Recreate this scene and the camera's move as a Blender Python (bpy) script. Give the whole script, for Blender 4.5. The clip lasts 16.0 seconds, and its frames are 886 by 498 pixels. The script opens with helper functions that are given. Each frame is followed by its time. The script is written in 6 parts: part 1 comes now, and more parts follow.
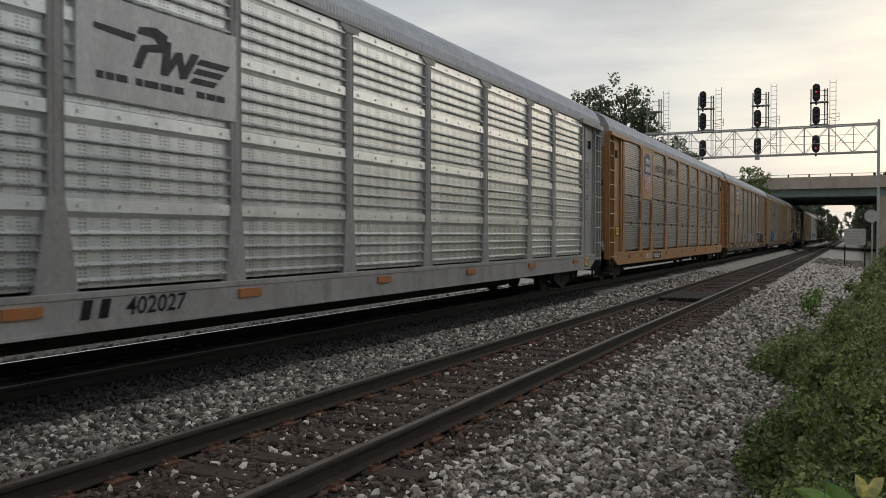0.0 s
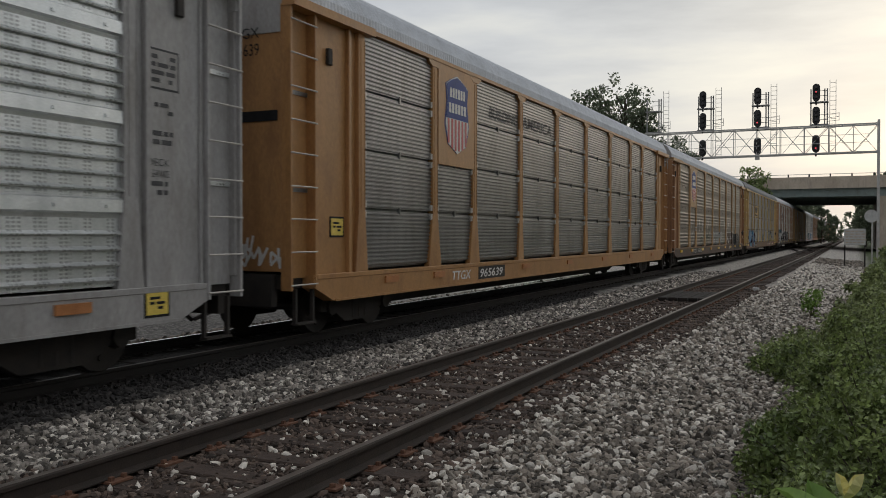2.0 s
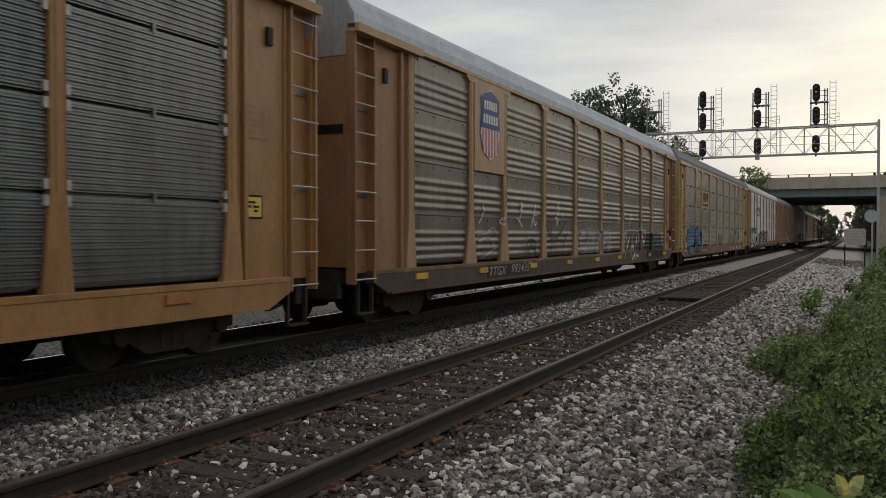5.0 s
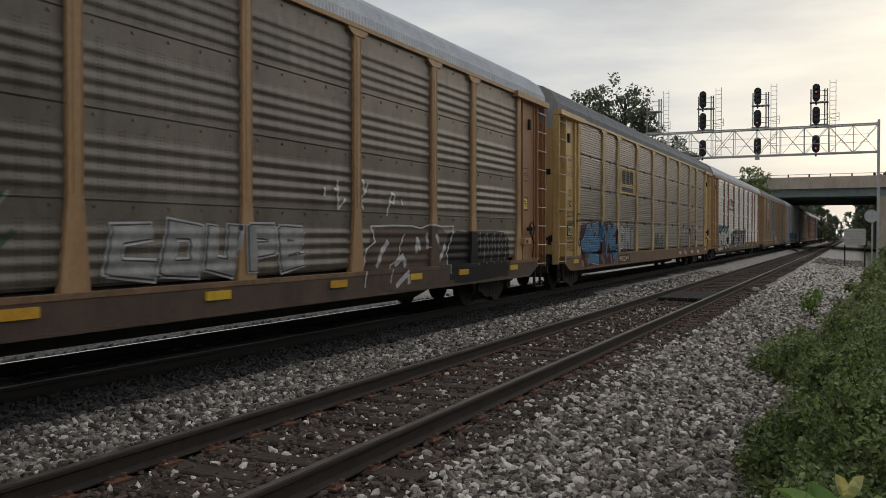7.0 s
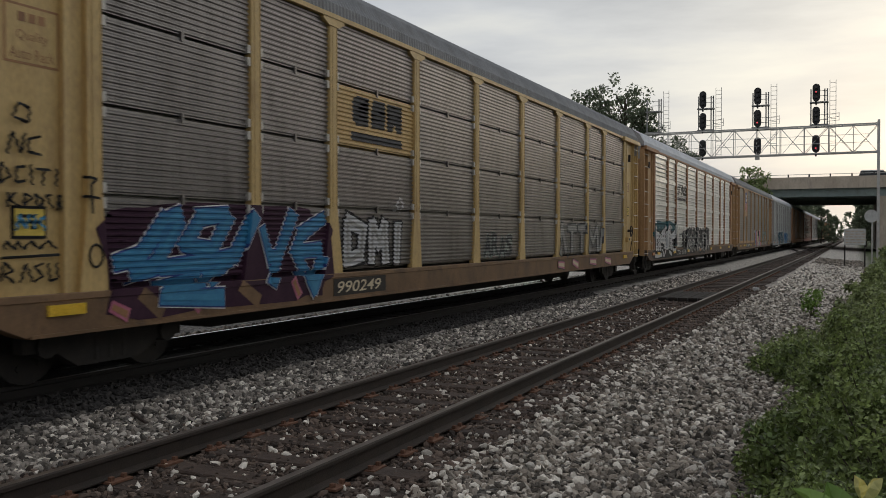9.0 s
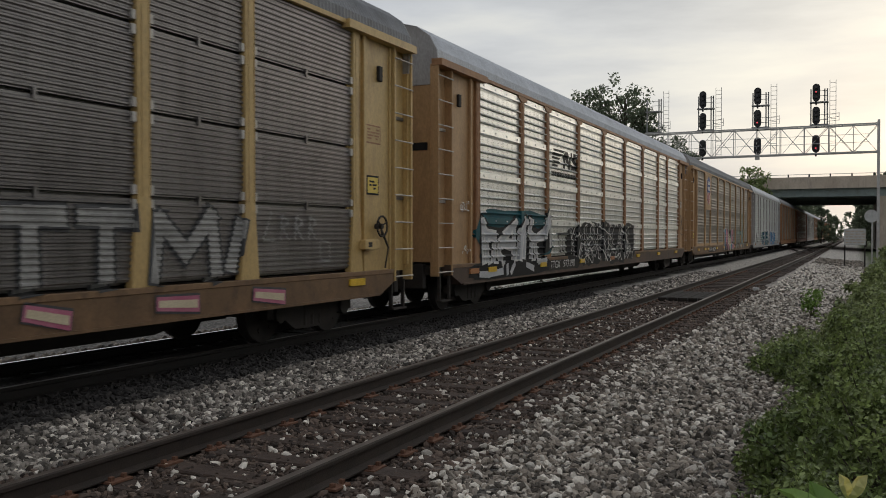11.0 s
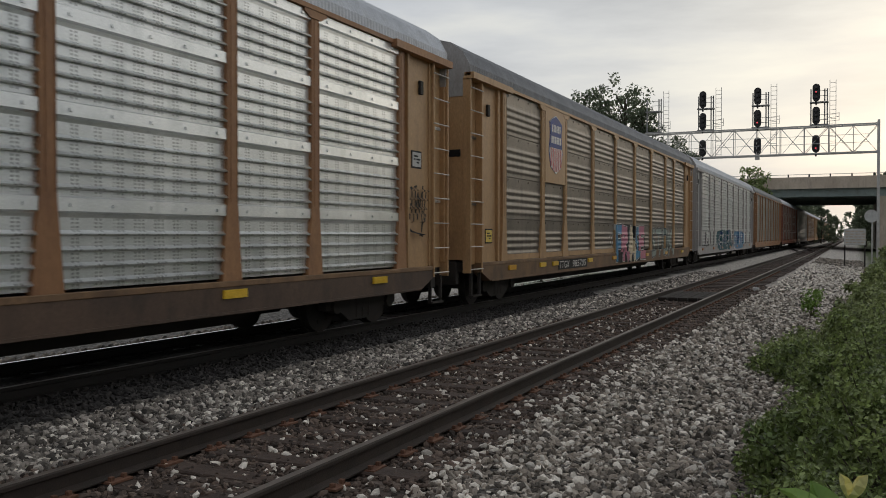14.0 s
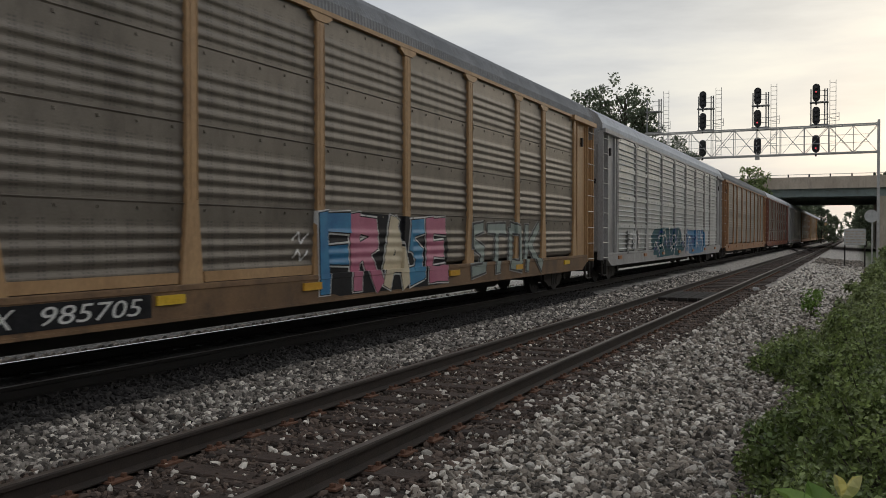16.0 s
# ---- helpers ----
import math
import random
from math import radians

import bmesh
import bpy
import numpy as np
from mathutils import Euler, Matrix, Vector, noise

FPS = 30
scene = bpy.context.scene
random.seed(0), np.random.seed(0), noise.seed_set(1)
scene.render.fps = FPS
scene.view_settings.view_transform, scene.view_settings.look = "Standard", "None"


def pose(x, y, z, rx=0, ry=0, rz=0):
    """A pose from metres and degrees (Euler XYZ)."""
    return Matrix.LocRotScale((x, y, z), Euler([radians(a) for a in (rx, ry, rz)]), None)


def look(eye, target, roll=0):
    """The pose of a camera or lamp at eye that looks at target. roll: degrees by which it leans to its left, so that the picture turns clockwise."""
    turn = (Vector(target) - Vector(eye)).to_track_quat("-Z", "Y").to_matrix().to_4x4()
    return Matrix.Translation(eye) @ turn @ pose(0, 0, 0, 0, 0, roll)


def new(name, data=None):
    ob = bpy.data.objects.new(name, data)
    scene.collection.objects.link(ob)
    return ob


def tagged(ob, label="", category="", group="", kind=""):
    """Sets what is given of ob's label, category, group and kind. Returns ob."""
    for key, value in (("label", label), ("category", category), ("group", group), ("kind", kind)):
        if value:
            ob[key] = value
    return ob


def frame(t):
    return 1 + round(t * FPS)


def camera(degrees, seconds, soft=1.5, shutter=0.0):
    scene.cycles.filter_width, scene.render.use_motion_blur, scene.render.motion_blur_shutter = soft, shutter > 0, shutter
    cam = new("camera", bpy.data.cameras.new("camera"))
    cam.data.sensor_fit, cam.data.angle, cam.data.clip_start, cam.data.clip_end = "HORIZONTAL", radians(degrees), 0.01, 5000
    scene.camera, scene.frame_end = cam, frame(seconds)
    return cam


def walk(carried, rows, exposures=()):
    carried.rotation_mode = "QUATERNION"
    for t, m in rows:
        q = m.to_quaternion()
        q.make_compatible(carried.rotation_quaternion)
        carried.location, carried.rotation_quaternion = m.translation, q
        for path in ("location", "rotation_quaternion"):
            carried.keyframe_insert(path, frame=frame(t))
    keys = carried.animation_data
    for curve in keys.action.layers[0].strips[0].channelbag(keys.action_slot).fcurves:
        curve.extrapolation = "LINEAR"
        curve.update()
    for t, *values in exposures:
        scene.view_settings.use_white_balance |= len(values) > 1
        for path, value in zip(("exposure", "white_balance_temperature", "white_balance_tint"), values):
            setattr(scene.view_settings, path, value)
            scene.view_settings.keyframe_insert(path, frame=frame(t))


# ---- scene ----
SPEED, PITCH, TRAIN_X, RAIL = 8.93, 28.4, -8.70, 0.18      # m/s, car to car, train's centre line, top of rail
cam = camera(53.35, 16.0, soft=0.9, shutter=0.15)
EYE = (0.0, 0.0, 1.758)
YAW, DIP = radians(25.05), radians(-0.92)
AIM = (EYE[0] - math.sin(YAW) * math.cos(DIP), math.cos(YAW) * math.cos(DIP), EYE[2] + math.sin(DIP))
walk(cam, [(0.0, look(EYE, AIM)), (16.0, look(EYE, AIM))], [(0.0, 0.06, 6350, 10), (16.0, 0.06, 6350, 10)])


# ---- world, sun ----
def nodes_of(m):
    m.use_nodes = True
    t = m.node_tree
    t.nodes.clear()
    return t


def N(t, kind, ins=None, operation="", blend_type="", sky_type=""):
    n = t.nodes.new(kind)
    if operation:
        n.operation = operation
    if blend_type:
        n.blend_type = blend_type
    if sky_type:
        n.sky_type = sky_type
    for k, v in (ins or {}).items():
        if isinstance(v, tuple) and len(v) == 2 and isinstance(v[0], bpy.types.Node):
            t.links.new(v[0].outputs[v[1]], n.inputs[k])
        else:
            n.inputs[k].default_value = v
    return n


def ramp(t, src, stops):
    r = t.nodes.new("ShaderNodeValToRGB")
    while len(r.color_ramp.elements) < len(stops):
        r.color_ramp.elements.new(0.5)
    for e, (p, c) in zip(r.color_ramp.elements, stops):
        e.position, e.color = p, (*c, 1) if len(c) == 3 else c
    t.links.new(src[0].outputs[src[1]], r.inputs[0])
    return r


def make_world():
    w = bpy.data.worlds.new("dusk_sky")
    scene.world = w
    t = nodes_of(w)
    sky = N(t, "ShaderNodeTexSky", sky_type="NISHITA")
    sky.sun_disc, sky.sun_elevation, sky.sun_rotation, sky.dust_density = False, radians(7), radians(12), 3.0
    co = N(t, "ShaderNodeTexCoord")
    sep = N(t, "ShaderNodeSeparateXYZ", {0: (co, "Generated")})
    # layered cloud: streaks flattened towards the horizon, brighter round the hidden low sun
    sc = N(t, "ShaderNodeMapping", {"Vector": (co, "Generated"), "Scale": (1.5, 1.5, 8.0)})
    n1 = N(t, "ShaderNodeTexNoise", {"Vector": (sc, 0), "Scale": 2.1, "Detail": 7.0, "Roughness": 0.55})
    cloud = ramp(t, (n1, 0), [(0.30, (0.74, 0.76, 0.80)), (0.50, (0.95, 0.96, 0.98)), (0.70, (1.18, 1.16, 1.10))])
    dot = N(t, "ShaderNodeVectorMath", {0: (co, "Generated"), 1: (0.16, 0.965, 0.21)}, operation="DOT_PRODUCT")
    half = N(t, "ShaderNodeMapRange", {0: (dot, "Value"), 1: -1.0, 2: 1.0})
    level = ramp(t, (half, 0), [(0.0, (0.46, 0.46, 0.475)), (0.50, (0.51, 0.51, 0.52)), (0.72, (0.53, 0.535, 0.545)), (0.90, (0.56, 0.57, 0.575)), (0.97, (0.645, 0.645, 0.62)), (1.0, (0.79, 0.77, 0.695))])
    add = N(t, "ShaderNodeMixRGB", {0: 1.0, 1: (level, 0), 2: (cloud, 0)}, blend_type="MULTIPLY")
    mix = N(t, "ShaderNodeMixRGB", {0: 0.992, 1: (sky, 0), 2: (add, 0)}, blend_type="MIX")
    bg = N(t, "ShaderNodeBackground", {0: (mix, 0), 1: SKY})
    out = N(t, "ShaderNodeOutputWorld")
    t.links.new(bg.outputs[0], out.inputs[0])
    sun = new("sun", bpy.data.lights.new("sun", "SUN"))
    sun.data.energy, sun.data.angle, sun.data.color = SUN, radians(22), (1.0, 0.90, 0.74)
    sun.matrix_world = look((0, 0, 30), (0 - 0.30 * 30, -0.93 * 30, 30 - 0.22 * 30))


SKY, SUN = 1.0, 0.10
make_world()


# ---- materials ----
def mat(name, a, b, rough=0.6, metal=0.0, scale=3.0, bump=0.15, fine=60.0, stain=None, stain_amount=0.4, streak=1.0, by_piece=0.0, gloss=0.5, through_light=0.0):
    """Two base colours mixed by large and fine noise; stains of a third colour; streak stretches the marks upright."""
    m = bpy.data.materials.new(name)
    t = nodes_of(m)
    co = N(t, "ShaderNodeTexCoord")
    info = N(t, "ShaderNodeObjectInfo")
    off = N(t, "ShaderNodeVectorMath", {0: (info, "Random"), 1: (37.0, 91.0, 13.0)}, operation="MULTIPLY")
    pos = N(t, "ShaderNodeVectorMath", {0: (co, "Object"), 1: (off, 0)}, operation="ADD")
    mp = N(t, "ShaderNodeMapping", {"Vector": (pos, 0), "Scale": (1.0, 1.0, 1.0 / streak)})
    n1 = N(t, "ShaderNodeTexNoise", {"Vector": (mp, 0), "Scale": scale, "Detail": 6.0, "Roughness": 0.62})
    n2 = N(t, "ShaderNodeTexNoise", {"Vector": (mp, 0), "Scale": fine, "Detail": 4.0, "Roughness": 0.6})
    r1 = ramp(t, (n1, 0), [(0.33, a), (0.68, b)])
    r2 = ramp(t, (n2, 0), [(0.3, (0.72, 0.72, 0.72)), (0.7, (1.15, 1.15, 1.15))])
    col = N(t, "ShaderNodeMixRGB", {0: 0.75, 1: (r1, 0), 2: (r2, 0)}, blend_type="MULTIPLY")
    if stain:
        n3 = N(t, "ShaderNodeTexNoise", {"Vector": (mp, 0), "Scale": scale * 2.3, "Detail": 8.0, "Roughness": 0.7})
        k = ramp(t, (n3, 0), [(0.5, (0, 0, 0)), (0.72, (stain_amount,) * 3)])
        col = N(t, "ShaderNodeMixRGB", {0: (k, 0), 1: (col, 0), 2: (*stain, 1)}, blend_type="MIX")
    if by_piece:
        geo = N(t, "ShaderNodeNewGeometry")
        isl = N(t, "ShaderNodeMath", {0: (geo, "Random Per Island"), 1: (info, "Random")}, operation="ADD")
        fr = N(t, "ShaderNodeMath", {0: (isl, 0)}, operation="FRACT")
        v = N(t, "ShaderNodeMapRange", {0: (fr, 0), 3: 1 - by_piece, 4: 1 + by_piece})
        col = N(t, "ShaderNodeMixRGB", {0: 1.0, 1: (col, 0), 2: (v, 0)}, blend_type="MULTIPLY")
    bs = N(t, "ShaderNodeBsdfPrincipled", {"Base Color": (col, 0), "Metallic": metal, "Specular IOR Level": gloss})
    rr = N(t, "ShaderNodeMapRange", {0: (n1, 0), 3: max(0.05, rough - 0.15), 4: min(1, rough + 0.15)})
    t.links.new(rr.outputs[0], bs.inputs["Roughness"])
    if bump:
        bm_ = N(t, "ShaderNodeBump", {"Strength": bump, "Distance": 0.01, "Height": (n2, 0)})
        t.links.new(bm_.outputs[0], bs.inputs["Normal"])
    out = N(t, "ShaderNodeOutputMaterial")
    last = bs
    if through_light:
        tr = N(t, "ShaderNodeBsdfTranslucent", {0: (col, 0)})
        last = N(t, "ShaderNodeMixShader", {0: through_light, 1: (bs, 0), 2: (tr, 0)})
    t.links.new(last.outputs[0], out.inputs[0])
    return m


def glow_mat(name, c, s):
    m = bpy.data.materials.new(name)
    t = nodes_of(m)
    e = N(t, "ShaderNodeEmission", {0: (*c, 1), 1: s})
    t.links.new(e.outputs[0], N(t, "ShaderNodeOutputMaterial").inputs[0])
    return m


def panel_mat(name, a, b, grime, amount, rough, metal, dots):
    """Galvanised rack sheet: grime in upright streaks, spangle, and rows of small punched holes."""
    m = mat(name, a, b, rough, metal, 0.9, 0.10, 90.0, grime, amount, 2.2, 0.05)
    if dots:
        t = m.node_tree
        bs = [n for n in t.nodes if n.type == "BSDF_PRINCIPLED"][0]
        co = N(t, "ShaderNodeTexCoord")
        sep = N(t, "ShaderNodeSeparateXYZ", {0: (co, "Object")})
        big = N(t, "ShaderNodeMath", {0: (sep, 1), 1: 1 / 0.30}, operation="MULTIPLY")
        fb = N(t, "ShaderNodeMath", {0: (big, 0)}, operation="FRACT")
        on = N(t, "ShaderNodeMath", {0: (fb, 0), 1: 0.50}, operation="LESS_THAN")
        ys = N(t, "ShaderNodeMath", {0: (sep, 1), 1: 1 / 0.062}, operation="MULTIPLY")
        zs = N(t, "ShaderNodeMath", {0: (sep, 2), 1: 1 / 0.040}, operation="MULTIPLY")
        cy = N(t, "ShaderNodeMath", {0: (N(t, "ShaderNodeMath", {0: (ys, 0)}, operation="FRACT"), 0), 1: 0.5}, operation="SUBTRACT")
        cz = N(t, "ShaderNodeMath", {0: (N(t, "ShaderNodeMath", {0: (zs, 0)}, operation="FRACT"), 0), 1: 0.5}, operation="SUBTRACT")
        vy = N(t, "ShaderNodeCombineXYZ", {0: (cy, 0), 1: (N(t, "ShaderNodeMath", {0: (cz, 0), 1: 0.65}, operation="MULTIPLY"), 0)})
        ln = N(t, "ShaderNodeVectorMath", {0: (vy, 0)}, operation="LENGTH")
        hole = N(t, "ShaderNodeMath", {0: (ln, "Value"), 1: 0.21}, operation="LESS_THAN")
        k = N(t, "ShaderNodeMath", {0: (hole, 0), 1: (on, 0)}, operation="MULTIPLY")
        # no holes in the flat cover bands between the four rows of sheet
        row = N(t, "ShaderNodeMath", {0: (N(t, "ShaderNodeMath", {0: (N(t, "ShaderNodeMath", {0: (sep, 2), 1: 1.02}, operation="SUBTRACT"), 0), 1: 1 / 0.965}, operation="MULTIPLY"), 0)}, operation="FRACT")
        plain = N(t, "ShaderNodeMath", {0: (row, 0), 1: 0.76}, operation="LESS_THAN")
        k = N(t, "ShaderNodeMath", {0: (k, 0), 1: (plain, 0)}, operation="MULTIPLY")
        k2 = N(t, "ShaderNodeMath", {0: (k, 0), 1: dots}, operation="MULTIPLY")
        link = bs.inputs["Base Color"].links[0]
        mx = N(t, "ShaderNodeMixRGB", {0: (k2, 0), 1: (link.from_node, 0), 2: (0.03, 0.03, 0.03, 1)}, blend_type="MIX")
        t.links.new(mx.outputs[0], bs.inputs["Base Color"])
    return m


M = {}
M["silver"] = panel_mat("galvanised_bright", (0.72, 0.74, 0.735), (0.88, 0.89, 0.88), (0.36, 0.39, 0.385), 0.55, 0.36, 0.78, 0.7)
M["grey"] = panel_mat("galvanised_dull", (0.205, 0.207, 0.208), (0.30, 0.302, 0.30), (0.12, 0.115, 0.108), 0.65, 0.39, 0.82, 0.35)
M["warm_grey"] = panel_mat("galvanised_warm", (0.205, 0.19, 0.182), (0.295, 0.275, 0.262), (0.11, 0.098, 0.09), 0.65, 0.40, 0.77, 0.35)
M["brown_grey"] = panel_mat("galvanised_sooty", (0.145, 0.124, 0.102), (0.235, 0.205, 0.17), (0.08, 0.068, 0.057), 0.7, 0.46, 0.45, 0.6)
M["pale"] = panel_mat("galvanised_pale", (0.45, 0.46, 0.45), (0.60, 0.61, 0.60), (0.25, 0.25, 0.24), 0.4, 0.45, 0.4, 0.4)
M["roof"] = mat("roof_sheet", (0.46, 0.48, 0.51), (0.60, 0.62, 0.65), 0.5, 0.3, 1.5, 0.1, 40, (0.25, 0.24, 0.23), 0.4)
M["roof_dark"] = mat("roof_sheet_sooty", (0.16, 0.165, 0.175), (0.25, 0.255, 0.26), 0.55, 0.2, 1.5, 0.1, 40, (0.10, 0.09, 0.08), 0.5)
M["white_paint"] = mat("grey_white_paint", (0.31, 0.30, 0.288), (0.42, 0.408, 0.395), 0.55, 0, 1.4, 0.1, 40, (0.17, 0.145, 0.12), 0.55, 3)
M["orange"] = mat("orange_yellow_paint", (0.36, 0.18, 0.06), (0.46, 0.24, 0.09), 0.5, 0, 1.2, 0.1, 40, (0.20, 0.09, 0.04), 0.6, 3)
M["yellow"] = mat("weathered_yellow_paint", (0.52, 0.35, 0.13), (0.62, 0.44, 0.19), 0.5, 0, 1.2, 0.1, 40, (0.26, 0.15, 0.07), 0.55, 3)
M["tan"] = mat("tan_yellow_paint", (0.40, 0.235, 0.105), (0.50, 0.31, 0.15), 0.55, 0, 1.2, 0.1, 40, (0.24, 0.13, 0.07), 0.6, 3)
M["brown"] = mat("faded_brown_paint", (0.28, 0.135, 0.06), (0.40, 0.21, 0.095), 0.6, 0, 1.2, 0.1, 40, (0.15, 0.07, 0.04), 0.6, 3)
M["red_brown"] = mat("red_brown_paint", (0.17, 0.055, 0.035), (0.25, 0.09, 0.05), 0.6, 0, 1.2, 0.1, 40, (0.10, 0.05, 0.03), 0.6, 3)
# sill paints: real grime, with the sill's shaded lower side put in too
M["grimy_brown"] = mat("grimy_brown_paint", (0.065, 0.042, 0.030), (0.13, 0.082, 0.055), 0.7, 0, 1.2, 0.1, 40, (0.035, 0.025, 0.02), 0.7, 1.5)
M["grimy_tan"] = mat("grimy_tan_paint", (0.13, 0.074, 0.036), (0.23, 0.132, 0.064), 0.65, 0, 1.2, 0.1, 40, (0.05, 0.034, 0.024), 0.7, 1.5)
M["flange_worn"] = mat("worn_tan_flange", (0.14, 0.08, 0.042), (0.27, 0.16, 0.08), 0.65, 0, 1.6, 0.1, 40, (0.07, 0.045, 0.03), 0.7, 1.0)
M["reflector"] = mat("yellow_reflector", (0.72, 0.44, 0.03), (0.84, 0.56, 0.06), 0.35, 0, 9, 0.05)
M["plate_grey"] = mat("pale_plate", (0.50, 0.50, 0.50), (0.64, 0.64, 0.635), 0.4, 0.3, 1.4, 0.1, 40, (0.30, 0.28, 0.26), 0.4, 3)
M["worn_white"] = mat("worn_white_paint", (0.26, 0.255, 0.24), (0.42, 0.41, 0.39), 0.55, 0, 3, 0.05, 40, (0.15, 0.14, 0.13), 0.6)
M["moss_ink"] = mat("moss_paint", (0.05, 0.075, 0.05), (0.09, 0.12, 0.08), 0.6, 0, 3, 0.05, gloss=0.2)
M["iron"] = mat("sooty_iron", (0.018, 0.016, 0.014), (0.045, 0.036, 0.03), 0.75, 0.1, 4, 0.2)
M["worn_steel"] = mat("worn_steel", (0.40, 0.39, 0.37), (0.55, 0.53, 0.50), 0.35, 0.8, 4, 0.1)
M["rung"] = mat("rung_paint", (0.45, 0.42, 0.38), (0.60, 0.57, 0.52), 0.5, 0.2, 6, 0.1)
M["rail_rust"] = mat("rusted_rail", (0.026, 0.019, 0.015), (0.052, 0.037, 0.029), 0.75, 0.1, 6, 0.3, 90)
M["rail_head"] = mat("worn_rail_head", (0.085, 0.068, 0.056), (0.17, 0.14, 0.12), 0.5, 0.4, 8, 0.1, 90)
M["rail_shine"] = mat("polished_rail_head", (0.62, 0.61, 0.60), (0.72, 0.71, 0.70), 0.22, 0.9, 8, 0.05, 90)
# near-black tie: grime plus the train's shade, both put into the colour
M["tie_near_black"] = mat("near_black_tie", (0.013, 0.010, 0.008), (0.028, 0.021, 0.017), 0.9, 0, 5, 0.8, 40, None, 0, 1, 0.2)
# rail below the train: its shade is put into this near-black too
M["rail_dark"] = mat("near_black_rail", (0.008, 0.007, 0.006), (0.018, 0.014, 0.012), 0.75, 0.2, 6, 0.3, 90)
M["tie"] = mat("weathered_tie", (0.032, 0.021, 0.016), (0.075, 0.050, 0.038), 0.9, 0, 5, 0.8, 40, (0.12, 0.09, 0.07), 0.35, 0.25, 0.3)
M["plate"] = mat("rusted_plate", (0.12, 0.055, 0.032), (0.20, 0.10, 0.06), 0.85, 0.1, 9, 0.4)
M["stone"] = mat("ballast_stone", (0.145, 0.122, 0.098), (0.33, 0.29, 0.242), 0.9, 0, 7, 0.5, 70, (0.17, 0.13, 0.10), 0.35, 1, 0.85)
M["stone_mid"] = mat("brake_dust_stone", (0.13, 0.115, 0.098), (0.30, 0.27, 0.235), 0.9, 0, 7, 0.5, 70, (0.10, 0.08, 0.065), 0.4, 1, 0.85)
M["stone_rust"] = mat("rust_stained_stone", (0.06, 0.042, 0.032), (0.16, 0.12, 0.095), 0.92, 0, 7, 0.5, 70, (0.10, 0.05, 0.03), 0.5, 1, 0.7)
# grime plus the train's shade, both put into this stone colour
M["stone_dark"] = mat("oily_shade_stone", (0.02, 0.018, 0.017), (0.05, 0.045, 0.042), 0.9, 0, 7, 0.5, 70, (0.04, 0.03, 0.025), 0.5, 1, 0.5)
M["stone_pale"] = mat("pale_stone", (0.60, 0.55, 0.475), (0.80, 0.75, 0.67), 0.85, 0, 7, 0.5, 70, None, 0, 1, 0.3)
M["lamp_red"] = glow_mat("lamp_red", (0.9, 0.10, 0.12), 0.9)
M["lens_dark"] = mat("unlit_lens", (0.02, 0.015, 0.015), (0.03, 0.02, 0.02), 0.2, 0, 5, 0)
M["signal_frame"] = mat("signal_frame_grey", (0.20, 0.20, 0.195), (0.30, 0.30, 0.29), 0.6, 0.2, 4, 0.1)
M["car_white"] = mat("white_car_paint", (0.66, 0.66, 0.66), (0.74, 0.74, 0.74), 0.3, 0, 3, 0)
M["car_glass"] = mat("tinted_car_glass", (0.02, 0.022, 0.025), (0.03, 0.033, 0.036), 0.12, 0, 3, 0)
M["galv"] = mat("galvanised_truss", (0.42, 0.41, 0.39), (0.56, 0.55, 0.52), 0.6, 0.2, 3, 0.1)
M["signal_black"] = mat("signal_black", (0.012, 0.012, 0.013), (0.03, 0.03, 0.03), 0.6, 0, 5, 0.1)
# concrete and girder tones raised: haze before the bridge is put into them
M["concrete"] = mat("parapet_concrete", (0.42, 0.35, 0.27), (0.54, 0.46, 0.37), 0.85, 0, 0.7, 0.3, 20, (0.18, 0.16, 0.14), 0.5, 3)
M["girder"] = mat("green_girder", (0.20, 0.25, 0.235), (0.28, 0.33, 0.31), 0.6, 0, 0.8, 0.1, 20, (0.12, 0.08, 0.06), 0.4)
M["bark"] = mat("bark", (0.05, 0.04, 0.03), (0.10, 0.08, 0.065), 0.95, 0, 6, 0.7)
M["leaf"] = mat("leaf_green", (0.10, 0.145, 0.042), (0.29, 0.355, 0.12), 0.42, 0, 1.5, 0.1, 30, None, 0, 1, 0.6, through_light=0.35)
# brighter copy of leaf: glow and haze on far bushes put into colour
M["leaf_light"] = mat("leaf_far_lit_green", (0.13, 0.17, 0.06), (0.33, 0.38, 0.16), 0.42, 0, 1.5, 0.1, 30, None, 0, 1, 0.5, through_light=0.4)
# leaf colour raised: the haze before the far trees is put into it
M["leaf_dark"] = mat("leaf_tree", (0.12, 0.15, 0.095), (0.22, 0.255, 0.165), 0.6, 0, 0.6, 0.1, 30, None, 0, 1, 0.35, through_light=0.6)
M["leaf_bright"] = mat("leaf_young", (0.15, 0.27, 0.045), (0.25, 0.38, 0.08), 0.45, 0, 5, 0.1, 30, None, 0, 1, 0.2, through_light=0.3)
M["petal"] = mat("pale_yellow_leaf", (0.70, 0.64, 0.22), (0.82, 0.77, 0.36), 0.5, 0, 8, 0.1, 40)
M["soil"] = mat("soil", (0.06, 0.045, 0.03), (0.11, 0.085, 0.06), 0.95, 0, 2, 0.6)
M["sign_white"] = mat("sign_white", (0.44, 0.44, 0.425), (0.56, 0.56, 0.54), 0.6, 0, 4, 0.1, 30, (0.30, 0.28, 0.25), 0.3)
M["ink"] = mat("black_paint", (0.012, 0.012, 0.014), (0.03, 0.03, 0.032), 0.55, 0, 5, 0.05, gloss=0.12)
